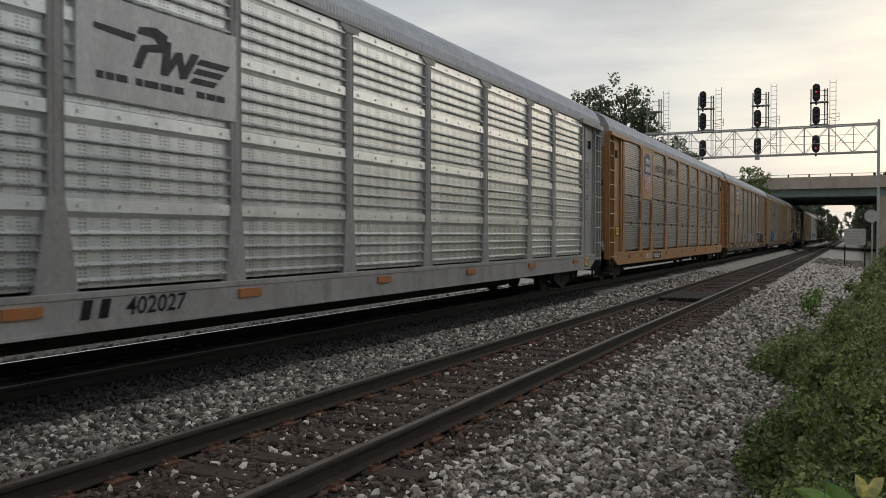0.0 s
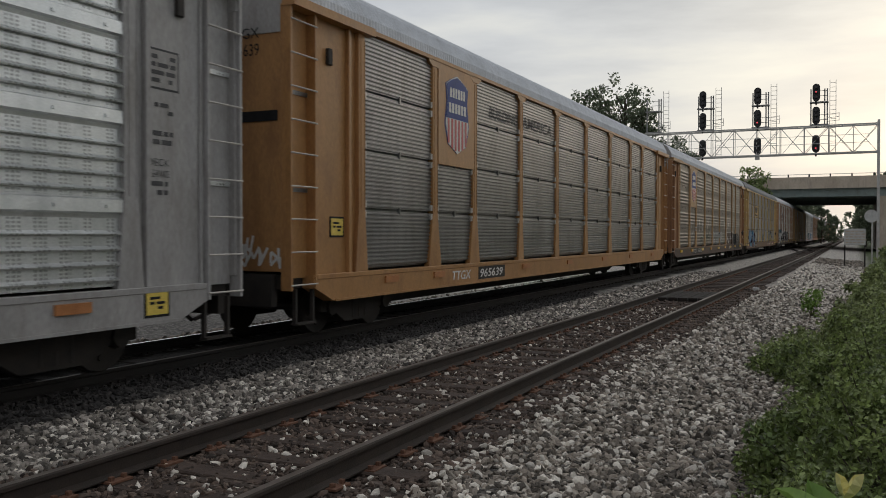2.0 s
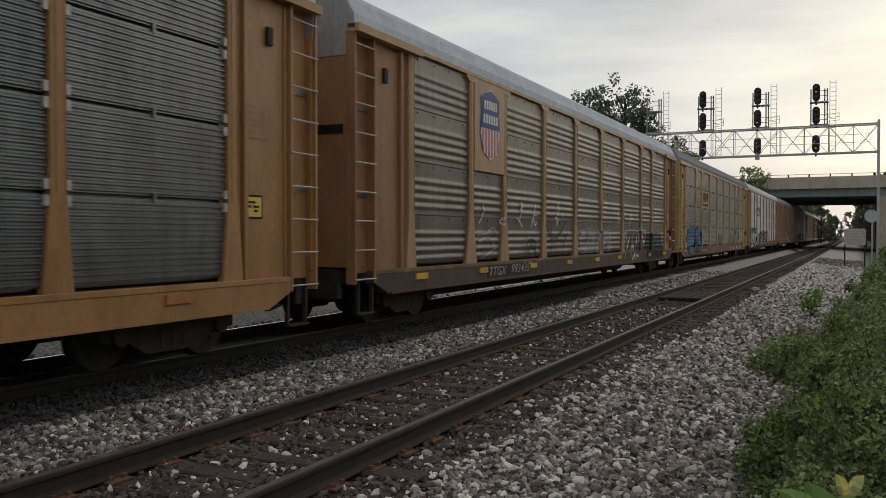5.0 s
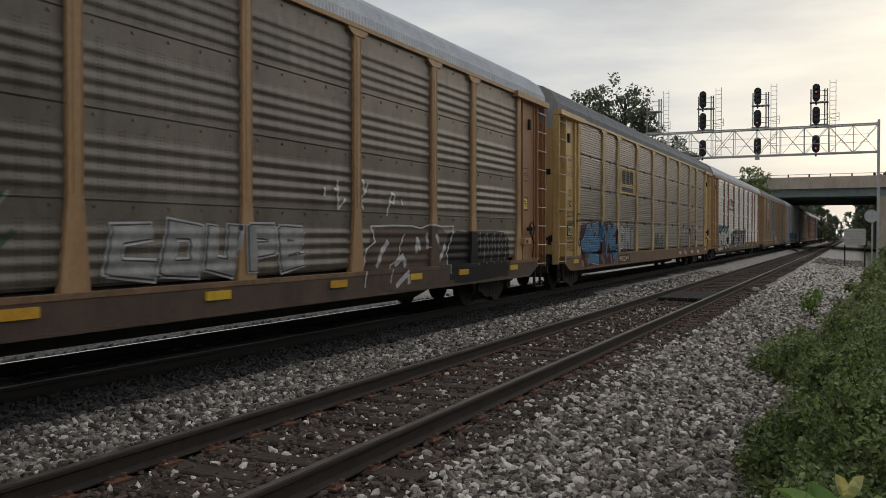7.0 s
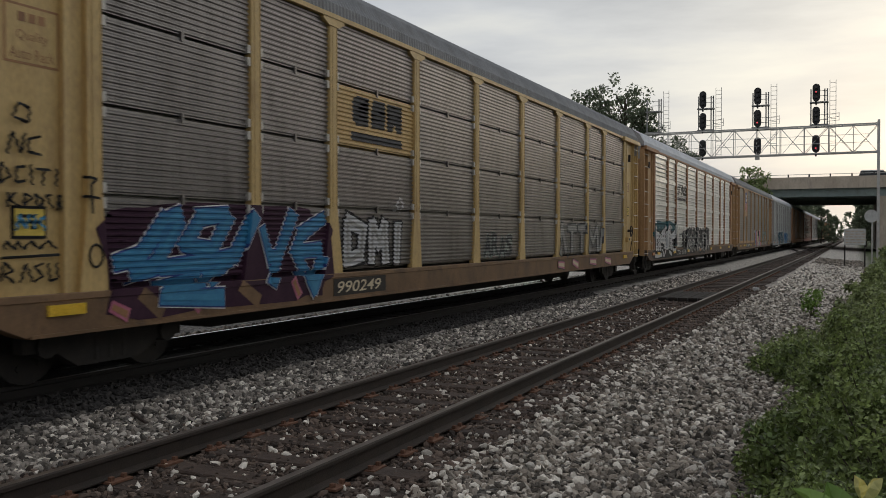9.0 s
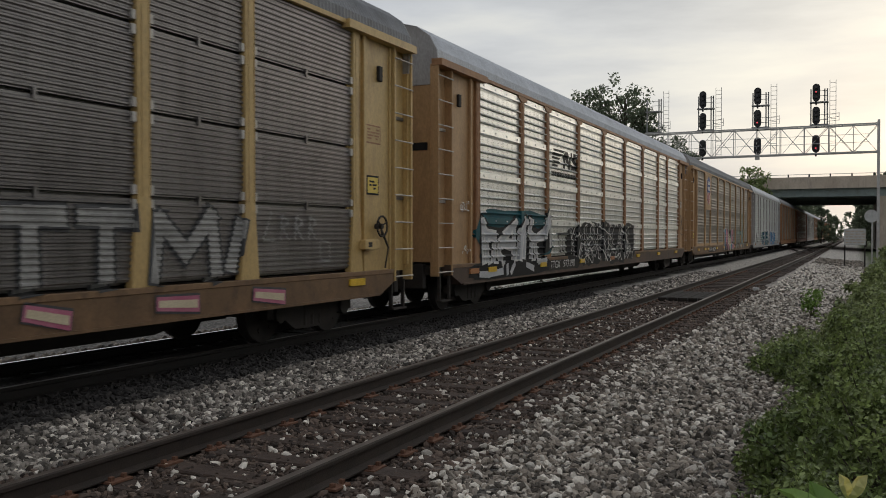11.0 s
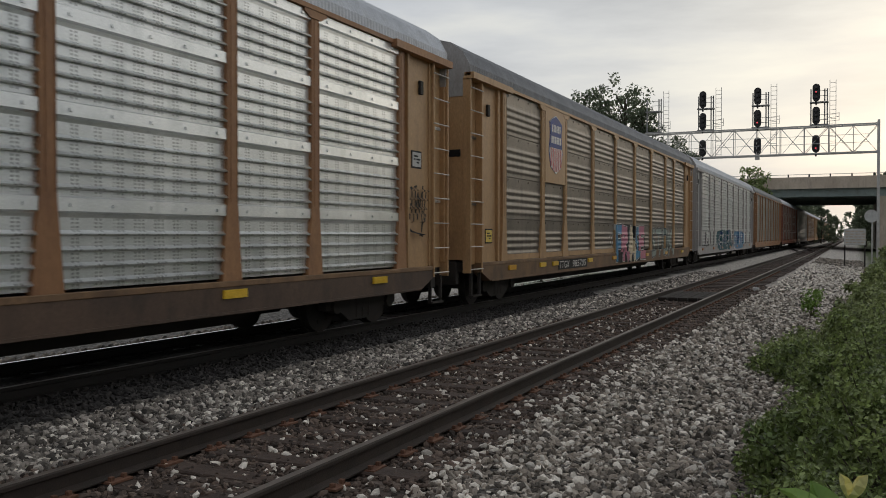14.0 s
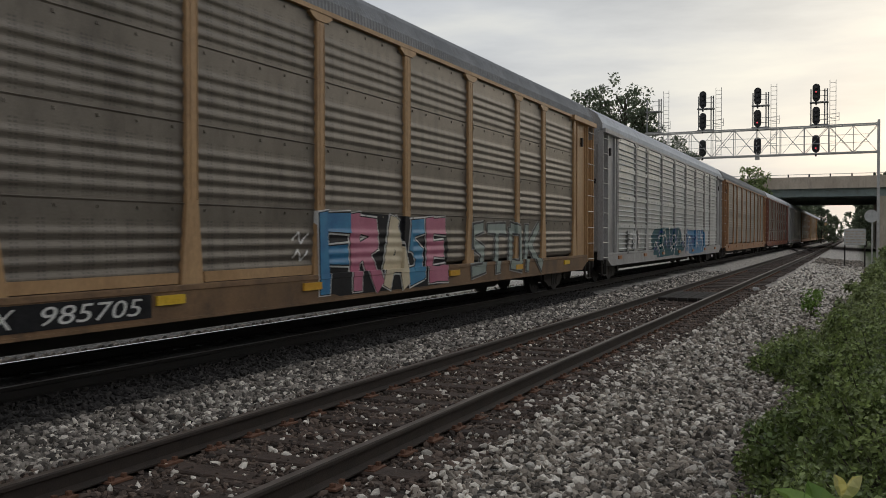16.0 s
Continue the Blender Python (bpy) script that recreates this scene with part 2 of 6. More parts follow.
M["ink_soft"] = mat("faded_black_paint", (0.07, 0.07, 0.072), (0.12, 0.12, 0.12), 0.6, 0, 5, 0.05, gloss=0.12)
M["white_ink"] = mat("white_paint", (0.62, 0.61, 0.58), (0.76, 0.75, 0.72), 0.55, 0, 3, 0.05)
M["cream_ink"] = mat("cream_paint", (0.60, 0.50, 0.34), (0.70, 0.60, 0.42), 0.55, 0, 3, 0.05)
M["blue_ink"] = mat("navy_paint", (0.035, 0.06, 0.20), (0.06, 0.09, 0.28), 0.5, 0, 4, 0.05, gloss=0.12)
M["red_ink"] = mat("red_paint", (0.42, 0.06, 0.06), (0.52, 0.10, 0.09), 0.5, 0, 4, 0.05)
M["sky_ink"] = mat("sky_blue_paint", (0.02, 0.15, 0.33), (0.045, 0.24, 0.43), 0.5, 0, 3, 0.05)
M["pink_ink"] = mat("pink_paint", (0.45, 0.12, 0.20), (0.55, 0.20, 0.28), 0.5, 0, 3, 0.05)
M["teal_ink"] = mat("teal_paint", (0.012, 0.075, 0.09), (0.03, 0.13, 0.155), 0.5, 0, 3, 0.05, gloss=0.12)
M["sky_light"] = mat("light_blue_paint", (0.028, 0.19, 0.37), (0.06, 0.28, 0.46), 0.5, 0, 3, 0.05)
M["pale_grey_ink"] = mat("pale_grey_paint", (0.46, 0.46, 0.47), (0.60, 0.60, 0.61), 0.55, 0, 3, 0.05)
M["sage_ink"] = mat("sage_paint", (0.22, 0.27, 0.24), (0.32, 0.37, 0.33), 0.55, 0, 3, 0.05)
M["plum_ink"] = mat("plum_paint", (0.035, 0.014, 0.03), (0.065, 0.03, 0.05), 0.5, 0, 3, 0.05, gloss=0.12)
M["amber"] = mat("amber_reflector", (0.62, 0.32, 0.03), (0.75, 0.42, 0.05), 0.35, 0, 9, 0.05)
M["amber_dull"] = mat("dusty_reflector", (0.38, 0.15, 0.05), (0.48, 0.20, 0.07), 0.45, 0, 9, 0.05)
M["yellow_card"] = mat("yellow_placard", (0.70, 0.52, 0.08), (0.80, 0.60, 0.12), 0.5, 0, 9, 0.05)


# ---- mesh helpers ----
def box(bm, x0, x1, y0, y1, z0, z1):
    v = [bm.verts.new(p) for p in ((x0, y0, z0), (x1, y0, z0), (x1, y1, z0), (x0, y1, z0), (x0, y0, z1), (x1, y0, z1), (x1, y1, z1), (x0, y1, z1))]
    for f in ((3, 2, 1, 0), (4, 5, 6, 7), (0, 1, 5, 4), (1, 2, 6, 5), (2, 3, 7, 6), (3, 0, 4, 7)):
        bm.faces.new([v[i] for i in f])


def rod(bm, a, b, r, n=6, r2=None):
    a, b = Vector(a), Vector(b)
    q = (b - a).to_track_quat("Z", "Y")
    ends = []
    for p, rad in ((a, r), (b, r if r2 is None else r2)):
        ends.append([bm.verts.new(p + q @ Vector((rad * math.cos(i * math.tau / n), rad * math.sin(i * math.tau / n), 0))) for i in range(n)])
    for i in range(n):
        bm.faces.new((ends[0][i], ends[0][(i + 1) % n], ends[1][(i + 1) % n], ends[1][i]))
    bm.faces.new(ends[0][::-1])
    bm.faces.new(ends[1])


def prism(bm, outline, axis, c0, c1):
    """An outline of 2D points pulled along x, y or z from c0 to c1."""
    def at(p, c):
        return {"x": (c, p[0], p[1]), "y": (p[0], c, p[1]), "z": (p[0], p[1], c)}[axis]
    a = [bm.verts.new(at(p, c0)) for p in outline]
    b = [bm.verts.new(at(p, c1)) for p in outline]
    n = len(outline)
    for i in range(n):
        bm.faces.new((a[i], a[(i + 1) % n], b[(i + 1) % n], b[i]))
    bm.faces.new(a[::-1])
    bm.faces.new(b)


def bevel(bm, w):
    bmesh.ops.bevel(bm, geom=bm.edges[:], offset=w, segments=1, affect="EDGES")


def mesh(name, bm, material, smooth=False):
    bmesh.ops.recalc_face_normals(bm, faces=bm.faces[:])
    me = bpy.data.meshes.new(name)
    bm.to_mesh(me)
    bm.free()
    for m in material if isinstance(material, (list, tuple)) else [material]:
        me.materials.append(m)
    if smooth:
        for p in me.polygons:
            p.use_smooth = True
    return me


def part(name, me, material, parent, label="", smooth=False, at=None):
    """Links a bmesh, or a mesh made before, as one object under a thing or a part."""
    if not isinstance(me, bpy.types.Mesh):
        me = mesh(name, me, material, smooth)
    ob = new(name, me)
    ob.parent = parent
    if at is not None:
        ob.matrix_basis = at
    if label:
        tagged(ob, label)
    return ob


def thing(name, me, material, label, category, group="", kind="", at=None, smooth=False):
    if me is None:
        ob = new(name)
    else:
        if not isinstance(me, bpy.types.Mesh):
            me = mesh(name, me, material, smooth)
        ob = new(name, me)
    if at is not None:
        ob.matrix_basis = at
    return tagged(ob, label, category, group, kind)


def soup(name, verts, faces, material):
    me = bpy.data.meshes.new(name)
    me.from_pydata(verts.tolist(), [], faces.tolist())
    me.materials.append(material)
    return me


# ---- ground ----
def ground_z(x):
    pts = [(-900, -0.6), (-14, -0.5), (-12.2, -0.35), (-10.8, -0.05), (-10.2, -0.008), (-7.3, -0.008), (-6.9, -0.05), (-6.4, -0.10), (-5.8, -0.05), (-5.5, -0.024),
           (-2.8, -0.024), (-2.4, -0.06), (-0.4, -0.26), (1.5, -0.34), (900, -0.34)]
    return float(np.interp(x, [p[0] for p in pts], [p[1] for p in pts]))


def make_ground():
    xs = [-900, -300, -100, -50, -30, -20, -16] + list(np.arange(-14, 3.01, 0.2)) + [4, 6, 10, 20, 50, 150, 400, 900]
    ys = [-200, -60, -20, -8] + list(np.arange(-3, 40, 0.4)) + list(np.arange(40, 120, 4)) + [130, 160, 200, 300, 500, 900, 1600]
    vs = []
    for y in ys:
        for x in xs:
            d = 0.018 * noise.noise((x * 2.3, y * 2.3, 0)) + 0.02 * noise.noise((x * 0.7, y * 0.7, 5)) if -15 < x < 4 else 0
            vs.append((x, y, ground_z(x) + d))
    n = len(xs)
    fs = [(j * n + i, j * n + i + 1, (j + 1) * n + i + 1, (j + 1) * n + i) for j in range(len(ys) - 1) for i in range(n - 1)]
    m = bpy.data.materials.new("ballast_bed")
    t = nodes_of(m)
    geo = N(t, "ShaderNodeNewGeometry")
    sep = N(t, "ShaderNodeSeparateXYZ", {0: (geo, "Position")})
    vor = N(t, "ShaderNodeTexVoronoi", {"Vector": (geo, "Position"), "Scale": 19.0})
    wob = N(t, "ShaderNodeTexNoise", {"Vector": (geo, "Position"), "Scale": 1.3, "Detail": 5.0})
    fine = N(t, "ShaderNodeTexNoise", {"Vector": (geo, "Position"), "Scale": 45.0, "Detail": 4.0})
    bw = N(t, "ShaderNodeRGBToBW", {0: (vor, "Color")})
    # dark fines near by, with the shade of stone gaps put into the colour
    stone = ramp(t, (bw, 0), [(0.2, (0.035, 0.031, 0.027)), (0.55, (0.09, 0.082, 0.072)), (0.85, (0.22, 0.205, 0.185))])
    # paler gravel far off, with distance haze put into the colour
    far_hazy_stone = ramp(t, (bw, 0), [(0.2, (0.26, 0.235, 0.205)), (0.55, (0.45, 0.415, 0.37)), (0.85, (0.68, 0.64, 0.58))])
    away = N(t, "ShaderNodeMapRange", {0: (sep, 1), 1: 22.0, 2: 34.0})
    stone = N(t, "ShaderNodeMixRGB", {0: (away, 0), 1: (stone, 0), 2: (far_hazy_stone, 0)}, blend_type="MIX")
    rust = ramp(t, (bw, 0), [(0.2, (0.045, 0.032, 0.025)), (0.6, (0.10, 0.072, 0.055)), (0.9, (0.20, 0.16, 0.135))])
    # bed under the train: oil, with the train's shade put into the colour
    oil_shade = ramp(t, (bw, 0), [(0.2, (0.016, 0.015, 0.014)), (0.9, (0.045, 0.041, 0.038))])
    x = N(t, "ShaderNodeMath", {0: (sep, 0), 1: (N(t, "ShaderNodeMath", {0: (wob, 0), 1: 0.9}, operation="MULTIPLY"), 0)}, operation="ADD")
    def zone(c0, c1, w):
        a = N(t, "ShaderNodeMapRange", {0: (x, 0), 1: c0 - w, 2: c0 + w})
        b = N(t, "ShaderNodeMapRange", {0: (x, 0), 1: c1 + w, 2: c1 - w})
        return N(t, "ShaderNodeMath", {0: (a, 0), 1: (b, 0)}, operation="MULTIPLY")
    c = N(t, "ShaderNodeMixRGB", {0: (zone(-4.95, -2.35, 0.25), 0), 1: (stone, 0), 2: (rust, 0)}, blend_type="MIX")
    c = N(t, "ShaderNodeMixRGB", {0: (zone(-9.9, -6.75, 0.2), 0), 1: (c, 0), 2: (oil_shade, 0)}, blend_type="MIX")
    green = ramp(t, (fine, 0), [(0.35, (0.03, 0.045, 0.015)), (0.65, (0.08, 0.10, 0.035))])
    far = N(t, "ShaderNodeMapRange", {0: (x, 0), 1: 0.6, 2: 1.6})
    c = N(t, "ShaderNodeMixRGB", {0: (far, 0), 1: (c, 0), 2: (green, 0)}, blend_type="MIX")
    left = N(t, "ShaderNodeMapRange", {0: (x, 0), 1: -17.0, 2: -22.0})
    c = N(t, "ShaderNodeMixRGB", {0: (left, 0), 1: (c, 0), 2: (green, 0)}, blend_type="MIX")
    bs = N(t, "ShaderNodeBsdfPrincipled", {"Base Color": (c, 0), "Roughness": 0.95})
    bp = N(t, "ShaderNodeBump", {"Strength": 1.0, "Distance": 0.03, "Height": (vor, "Distance")})
    t.links.new(bp.outputs[0], bs.inputs["Normal"])
    t.links.new(bs.outputs[0], N(t, "ShaderNodeOutputMaterial").inputs[0])
    me = bpy.data.meshes.new("ground")
    me.from_pydata(vs, [], fs)
    me.materials.append(m)
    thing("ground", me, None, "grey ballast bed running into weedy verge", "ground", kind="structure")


def scatter(name, zones, material, label, seed):
    """Loose stones as one joined mesh: zones of x0, x1, y0, y1, stones per square metre, mean size."""
    rng = np.random.default_rng(seed)
    bm = bmesh.new()
    bmesh.ops.create_icosphere(bm, subdivisions=1, radius=1)
    base = np.array([v.co[:] for v in bm.verts])
    tri = np.array([[v.index for v in f.verts] for f in bm.faces])
    bm.free()
    out_v, out_f, k = [], [], 0
    for x0, x1, y0, y1, dens, size in zones:
        n = int((x1 - x0) * (y1 - y0) * dens)
        px, py = rng.uniform(x0, x1, n), rng.uniform(y0, y1, n)
        s = size * np.clip(rng.lognormal(0, 0.30, n), 0.5, 1.7)
        sh = np.stack([s * rng.uniform(0.7, 1.35, n), s * rng.uniform(0.55, 1.0, n), s * rng.uniform(0.40, 0.75, n)], 1)
        v = base[None] * rng.uniform(0.58, 1.25, (n, len(base), 1)) * sh[:, None, :]
        q = rng.normal(size=(n, 4)) * np.array([1, 0.35, 0.35, 1])
        q /= np.linalg.norm(q, axis=1, keepdims=True)
        w, a, b, c = q.T
        R = np.stack([np.stack([1 - 2 * (b * b + c * c), 2 * (a * b - w * c), 2 * (a * c + w * b)], 1),
                      np.stack([2 * (a * b + w * c), 1 - 2 * (a * a + c * c), 2 * (b * c - w * a)], 1),
                      np.stack([2 * (a * c - w * b), 2 * (b * c + w * a), 1 - 2 * (a * a + b * b)], 1)], 1)
        v = np.einsum("nij,nkj->nki", R, v)
        gz = np.array([ground_z(x) for x in px])
        v += np.stack([px, py, gz + s * rng.uniform(0.05, 0.5, n)], 1)[:, None, :]
        out_v.append(v.reshape(-1, 3))
        f = tri[None] + (np.arange(n) * len(base))[:, None, None] + k
        out_f.append(f.reshape(-1, 3))
        k += n * len(base)
    thing(name, soup(name, np.concatenate(out_v), np.concatenate(out_f), material), None, label, "ballast", kind="stuff")


def rail_profile(cx):
    half = [(0.0, RAIL), (0.028, RAIL), (0.036, RAIL - 0.012), (0.036, RAIL - 0.036), (0.010, RAIL - 0.05), (0.009, 0.045), (0.070, 0.026), (0.070, 0.014), (0.0, 0.014)]
    pts = half[:-1] + [(0.0, 0.014)]
    return [(cx + x, z) for x, z in pts[1:]] + [(cx - x, z) for x, z in pts[1:-1][::-1]] 


def make_track(cx, head, label, tie_from, tie_to, wood="tie", steel="rail_rust"):
    track = thing("railway_track", None, None, label, "track", kind="structure")
    for side in (-0.7525, 0.7525):
        bm = bmesh.new()
        prism(bm, rail_profile(cx + side), "y", -60, 420)
        r = part("rail", bm, M[steel], track, "rust-brown steel rail")
        bm = bmesh.new()
        prism(bm, [(cx + side - 0.030, RAIL), (cx + side + 0.030, RAIL), (cx + side + 0.028, RAIL + 0.0015), (cx + side - 0.028, RAIL + 0.0015)], "y", -60, 420)
        # near head dull on both tracks: its dark reflection is put into the colour
        part("rail_head", bm, M["rail_head"] if side > 0 else head, r, "worn running surface of the rail")
    bm = bmesh.new()
    box(bm, -1.30, 1.30, -0.115, 0.115, -0.18, 0.0)
    bevel(bm, 0.012)
    tie = mesh("tie", bm, M[wood])
    bm = bmesh.new()
    box(bm, -0.15, 0.15, -0.10, 0.10, 0.0, 0.016)
    for px, py in ((-0.10, -0.06), (0.10, 0.06), (-0.10, 0.06), (0.10, -0.06)):
        box(bm, px - 0.016, px + 0.016, py - 0.016, py + 0.016, 0.014, 0.045)
    plate = mesh("tie_plate", bm, M["plate" if wood == "tie" else "iron"])
    rng = random.Random(int(-cx * 100))
    y, k = tie_from, 0
    while y < tie_to:
        ob = part("tie", tie, None, track, at=pose(cx + rng.uniform(-0.06, 0.06), y, rng.uniform(-0.012, 0.006), 0, rng.uniform(-0.5, 0.5), rng.uniform(-1.4, 1.4)))
        if y < 45:
            for side in (-0.7525, 0.7525):
                part("tie_plate", plate, None, track, at=pose(cx + side, y, 0.002))
        y += 0.51 + rng.uniform(-0.03, 0.03)
    bm = bmesh.new()
    while y < 300:
        box(bm, cx - 1.3, cx + 1.3, y - 0.115, y + 0.115, -0.18, 0.0)
        y += 0.51
    tagged(part("far_ties", bm, M[wood], track, "distant weathered ties"), kind="stuff")


make_ground()
make_track(-4.10, M["rail_head"], "little-used track with rusty rails on worn wooden ties", -2.0, 80.0)
make_track(TRAIN_X, M["rail_shine"], "main-line track with polished rails under the train", -2.0, 80.0, "tie_near_black", "rail_dark")



def make_crossover():
    """The diagonal rails of a crossover between the two tracks."""
    t = thing("crossover_track", None, None, "rusty crossover rails joining the two tracks", "track", kind="structure")
    a, b_ = Vector((-4.1, 92.0, 0)), Vector((TRAIN_X, 140.0, 0))
    side = Vector((b_.y - a.y, a.x - b_.x, 0)).normalized() * 0.7525
    for sg in (1, -1):
        bm = bmesh.new()
        for w, z0, z1 in ((0.07, 0.014, 0.03), (0.012, 0.03, 0.13), (0.034, 0.13, RAIL - 0.006)):
            n = side.normalized() * w
            lo = [a + side * sg + n, a + side * sg - n, b_ + side * sg - n, b_ + side * sg + n]
            v = [bm.verts.new((p.x, p.y, z)) for z in (z0, z1) for p in lo]
            for f in ((3, 2, 1, 0), (4, 5, 6, 7), (0, 1, 5, 4), (1, 2, 6, 5), (2, 3, 7, 6), (3, 0, 4, 7)):
                bm.faces.new([v[i] for i in f])
        part("rail", bm, M["rail_rust"], t)


make_crossover()

# ---- auto-rack cars ----
Z0, Z1, SIDE = 1.02, 4.88, 1.44          # rack sheets from sill to eave above the rail, and their distance from the centre line
POSTS = [2.02, 4.76, 6.68, 9.50, 12.31, 15.12, 17.94, 20.78, 22.69, 25.42]
BODY = 27.35


def foot_of(p):
    """Half the width of a post's flared foot: wider near the loading end."""
    return 0.28 if p in (4.76, 6.68) else 0.20


def profile(kind):
    """The sheets' section: height and depth, four rows of sheet one over the other."""
    pts, h = [], (Z1 - Z0) / 4
    for k in range(4):
        b = Z0 + k * h
        if kind == "bands":
            pts.append((b, 0.0))
            for r in range(4):
                z = b + 0.055 + r * 0.165
                pts += [(z, 0.0), (z + 0.004, 0.050), (z + 0.020, 0.053), (z + 0.056, 0.0)]
            pts += [(b + 0.735, 0.0), (b + 0.78, 0.008), (b + 0.80, 0.046), (b + 0.935, 0.042), (b + 0.955, 0.0)]
        elif kind == "waves":
            for i in range(33):
                pts.append((b + 0.04 + 0.62 * i / 32, 0.009 - 0.009 * math.cos(i / 8 * math.tau)))
            pts += [(b + 0.70, 0.0), (b + 0.915, 0.010), (b + 0.935, 0.022), (b + 0.945, 0.0)]
        else:
            pts += [(b, -0.10), (b + 0.034, -0.10), (b + 0.036, 0.0)]
            for r in range(13):
                z = b + 0.05 + r * 0.0695
                pts += [(z, 0.0), (z + 0.014, 0.020), (z + 0.034, 0.020), (z + 0.048, 0.0)]
            pts += [(b + h - 0.004, 0.0)]
    return pts


PROFILE = {k: profile(k) for k in ("bands", "waves", "slats")}


def sheet(kind, width, material):
    bm = bmesh.new()
    pts = PROFILE[kind]
    a = [bm.verts.new((SIDE + d, 0.02, z)) for z, d in pts]
    b = [bm.verts.new((SIDE + d, width - 0.02, z)) for z, d in pts]
    for i in range(len(pts) - 1):
        bm.faces.new((a[i], b[i], b[i + 1], a[i + 1]))
    # closed back and ends give the sheet its thickness
    box(bm, SIDE - 0.125, SIDE - 0.105, 0.01, width - 0.01, Z0, Z1)
    if kind != "slats":
        n = max(3, int(width / 0.55))
        for k in range(4):
            z = Z0 + k * (Z1 - Z0) / 4 + 0.86
            for i in range(n):
                y = width * (i + 0.5) / n
                box(bm, SIDE - 0.01, SIDE + (0.062 if kind == "bands" else 0.022), y - 0.018, y + 0.018, z - 0.018, z + 0.018)
    else:
        for k in range(1, 4):
            z = Z0 + k * (Z1 - Z0) / 4
            box(bm, SIDE - 0.02, SIDE + 0.032, width / 2 - 0.02, width / 2 + 0.02, z - 0.05, z + 0.07)
            n = len(bm.faces)
            for y in (0.135, width - 0.135):
                box(bm, SIDE - 0.02, SIDE + 0.05, y - 0.028, y + 0.028, z - 0.12, z - 0.01)
                box(bm, SIDE - 0.02, SIDE + 0.05, y - 0.028, y + 0.028, z + 0.045, z + 0.15)
            bm.faces.ensure_lookup_table()
            for f in bm.faces[n:]:
                f.material_index = 1
    return mesh("panel", bm, [material, M["rung"]])


def post_mesh(material, foot):
    bm = bmesh.new()
    outline = [(-0.10, 4.84), (0.10, 4.84), (0.10, 1.98), (foot, 0.95), (-foot, 0.95), (-0.10, 1.98)]
    prism(bm, outline, "x", SIDE - 0.05, SIDE + 0.060)
    for s in (-0.035, 0.035):
        box(bm, SIDE + 0.059, SIDE + 0.066, s - 0.008 + 0.05 * (s > 0), s + 0.008 + 0.05 * (s > 0), 2.0, 4.7)
    bmesh.ops.bevel(bm, geom=[e for e in bm.edges if e.calc_length() > 0.5], offset=0.012, segments=1, affect="EDGES")
    return mesh("post", bm, material)


def cap_mesh(material):
    bm = bmesh.new()
    prism(bm, [(-0.30, 4.92), (0.30, 4.92), (0.30, 4.82), (0.14, 4.74), (-0.14, 4.74), (-0.30, 4.82)], "x", SIDE - 0.02, SIDE + 0.075)
    return mesh("post_cap", bm, material)


def half_plane(bm, y0, y1, z0, z1, x, t=0.02):
    box(bm, x, x + t, y0, y1, z0, z1)


ROOF = [(1.50, 4.90), (1.49, 5.10), (1.33, 5.38), (1.05, 5.58), (0.60, 5.70), (0.0, 5.74)]


def roof_mesh(material):
    bm = bmesh.new()
    line = ROOF + [(-x, z) for x, z in ROOF[-2::-1]]
    n = 560
    rows = []
    for j in range(n + 1):
        s = 0.02 + (BODY - 0.04) * j / n
        up = 0.007 if j % 2 else -0.007
        rows.append([bm.verts.new((x + up * (1 if x > 0 else -1) * (abs(x) > 1.2), s, z + up * (abs(x) < 1.45))) for x, z in line])
    for j in range(n):
        for i in range(len(line) - 1):
            bm.faces.new((rows[j][i], rows[j][i + 1], rows[j + 1][i + 1], rows[j + 1][i]))
    return mesh("roof", bm, material)


def eave_mesh(material):
    bm = bmesh.new()
    box(bm, 1.40, 1.525, 0.0, BODY, 4.86, 4.93)
    for s in (0.0, BODY - 2.3):
        box(bm, 1.38, 1.60, s, s + 2.3, 4.80, 4.93)
    return mesh("eave_beam", bm, material)


def end_cap_mesh(material):
    """The roof's end sheet, over the doors."""
    bm = bmesh.new()
    line = ROOF + [(-x, z) for x, z in ROOF[-2::-1]]
    prism(bm, line + [(-1.48, 4.45), (1.48, 4.45)], "y", 0.03, 0.10)
    return mesh("roof_end", bm, material)


def door_mesh(material):
    bm = bmesh.new()
    box(bm, 0.02, 1.46, 0.04, 0.10, 1.05, 4.45)
    bevel(bm, 0.01)
    return mesh("end_door", bm, material)


def batten_mesh(material):
    bm = bmesh.new()
    box(bm, 0, 0.06, 0.012, 0.042, 1.06, 4.44)
    return mesh("batten", bm, material)


def slot_mesh(material):
    bm = bmesh.new()
    box(bm, 0.42, 1.28, 0.028, 0.036, 3.20, 3.35)
    return mesh("slot", bm, material)


def end_panel_mesh(material):
    """Flat steel side beside the end door."""
    bm = bmesh.new()
    box(bm, SIDE - 0.04, SIDE - 0.01, 0.72, 2.12, 0.98, 4.85)
    return mesh("end_panel", bm, material)


def fold_mesh(material, s0, s1, out):
    bm = bmesh.new()
    box(bm, SIDE - 0.012, SIDE + out, s0, s1, 0.985, 4.845)
    bevel(bm, 0.008)
    return mesh("fold", bm, material)


def lug_mesh(material):
    bm = bmesh.new()
    box(bm, SIDE - 0.012, SIDE + 0.05, 1.05, 1.17, 4.15, 4.40)
    bevel(bm, 0.01)
    return mesh("lug", bm, material)


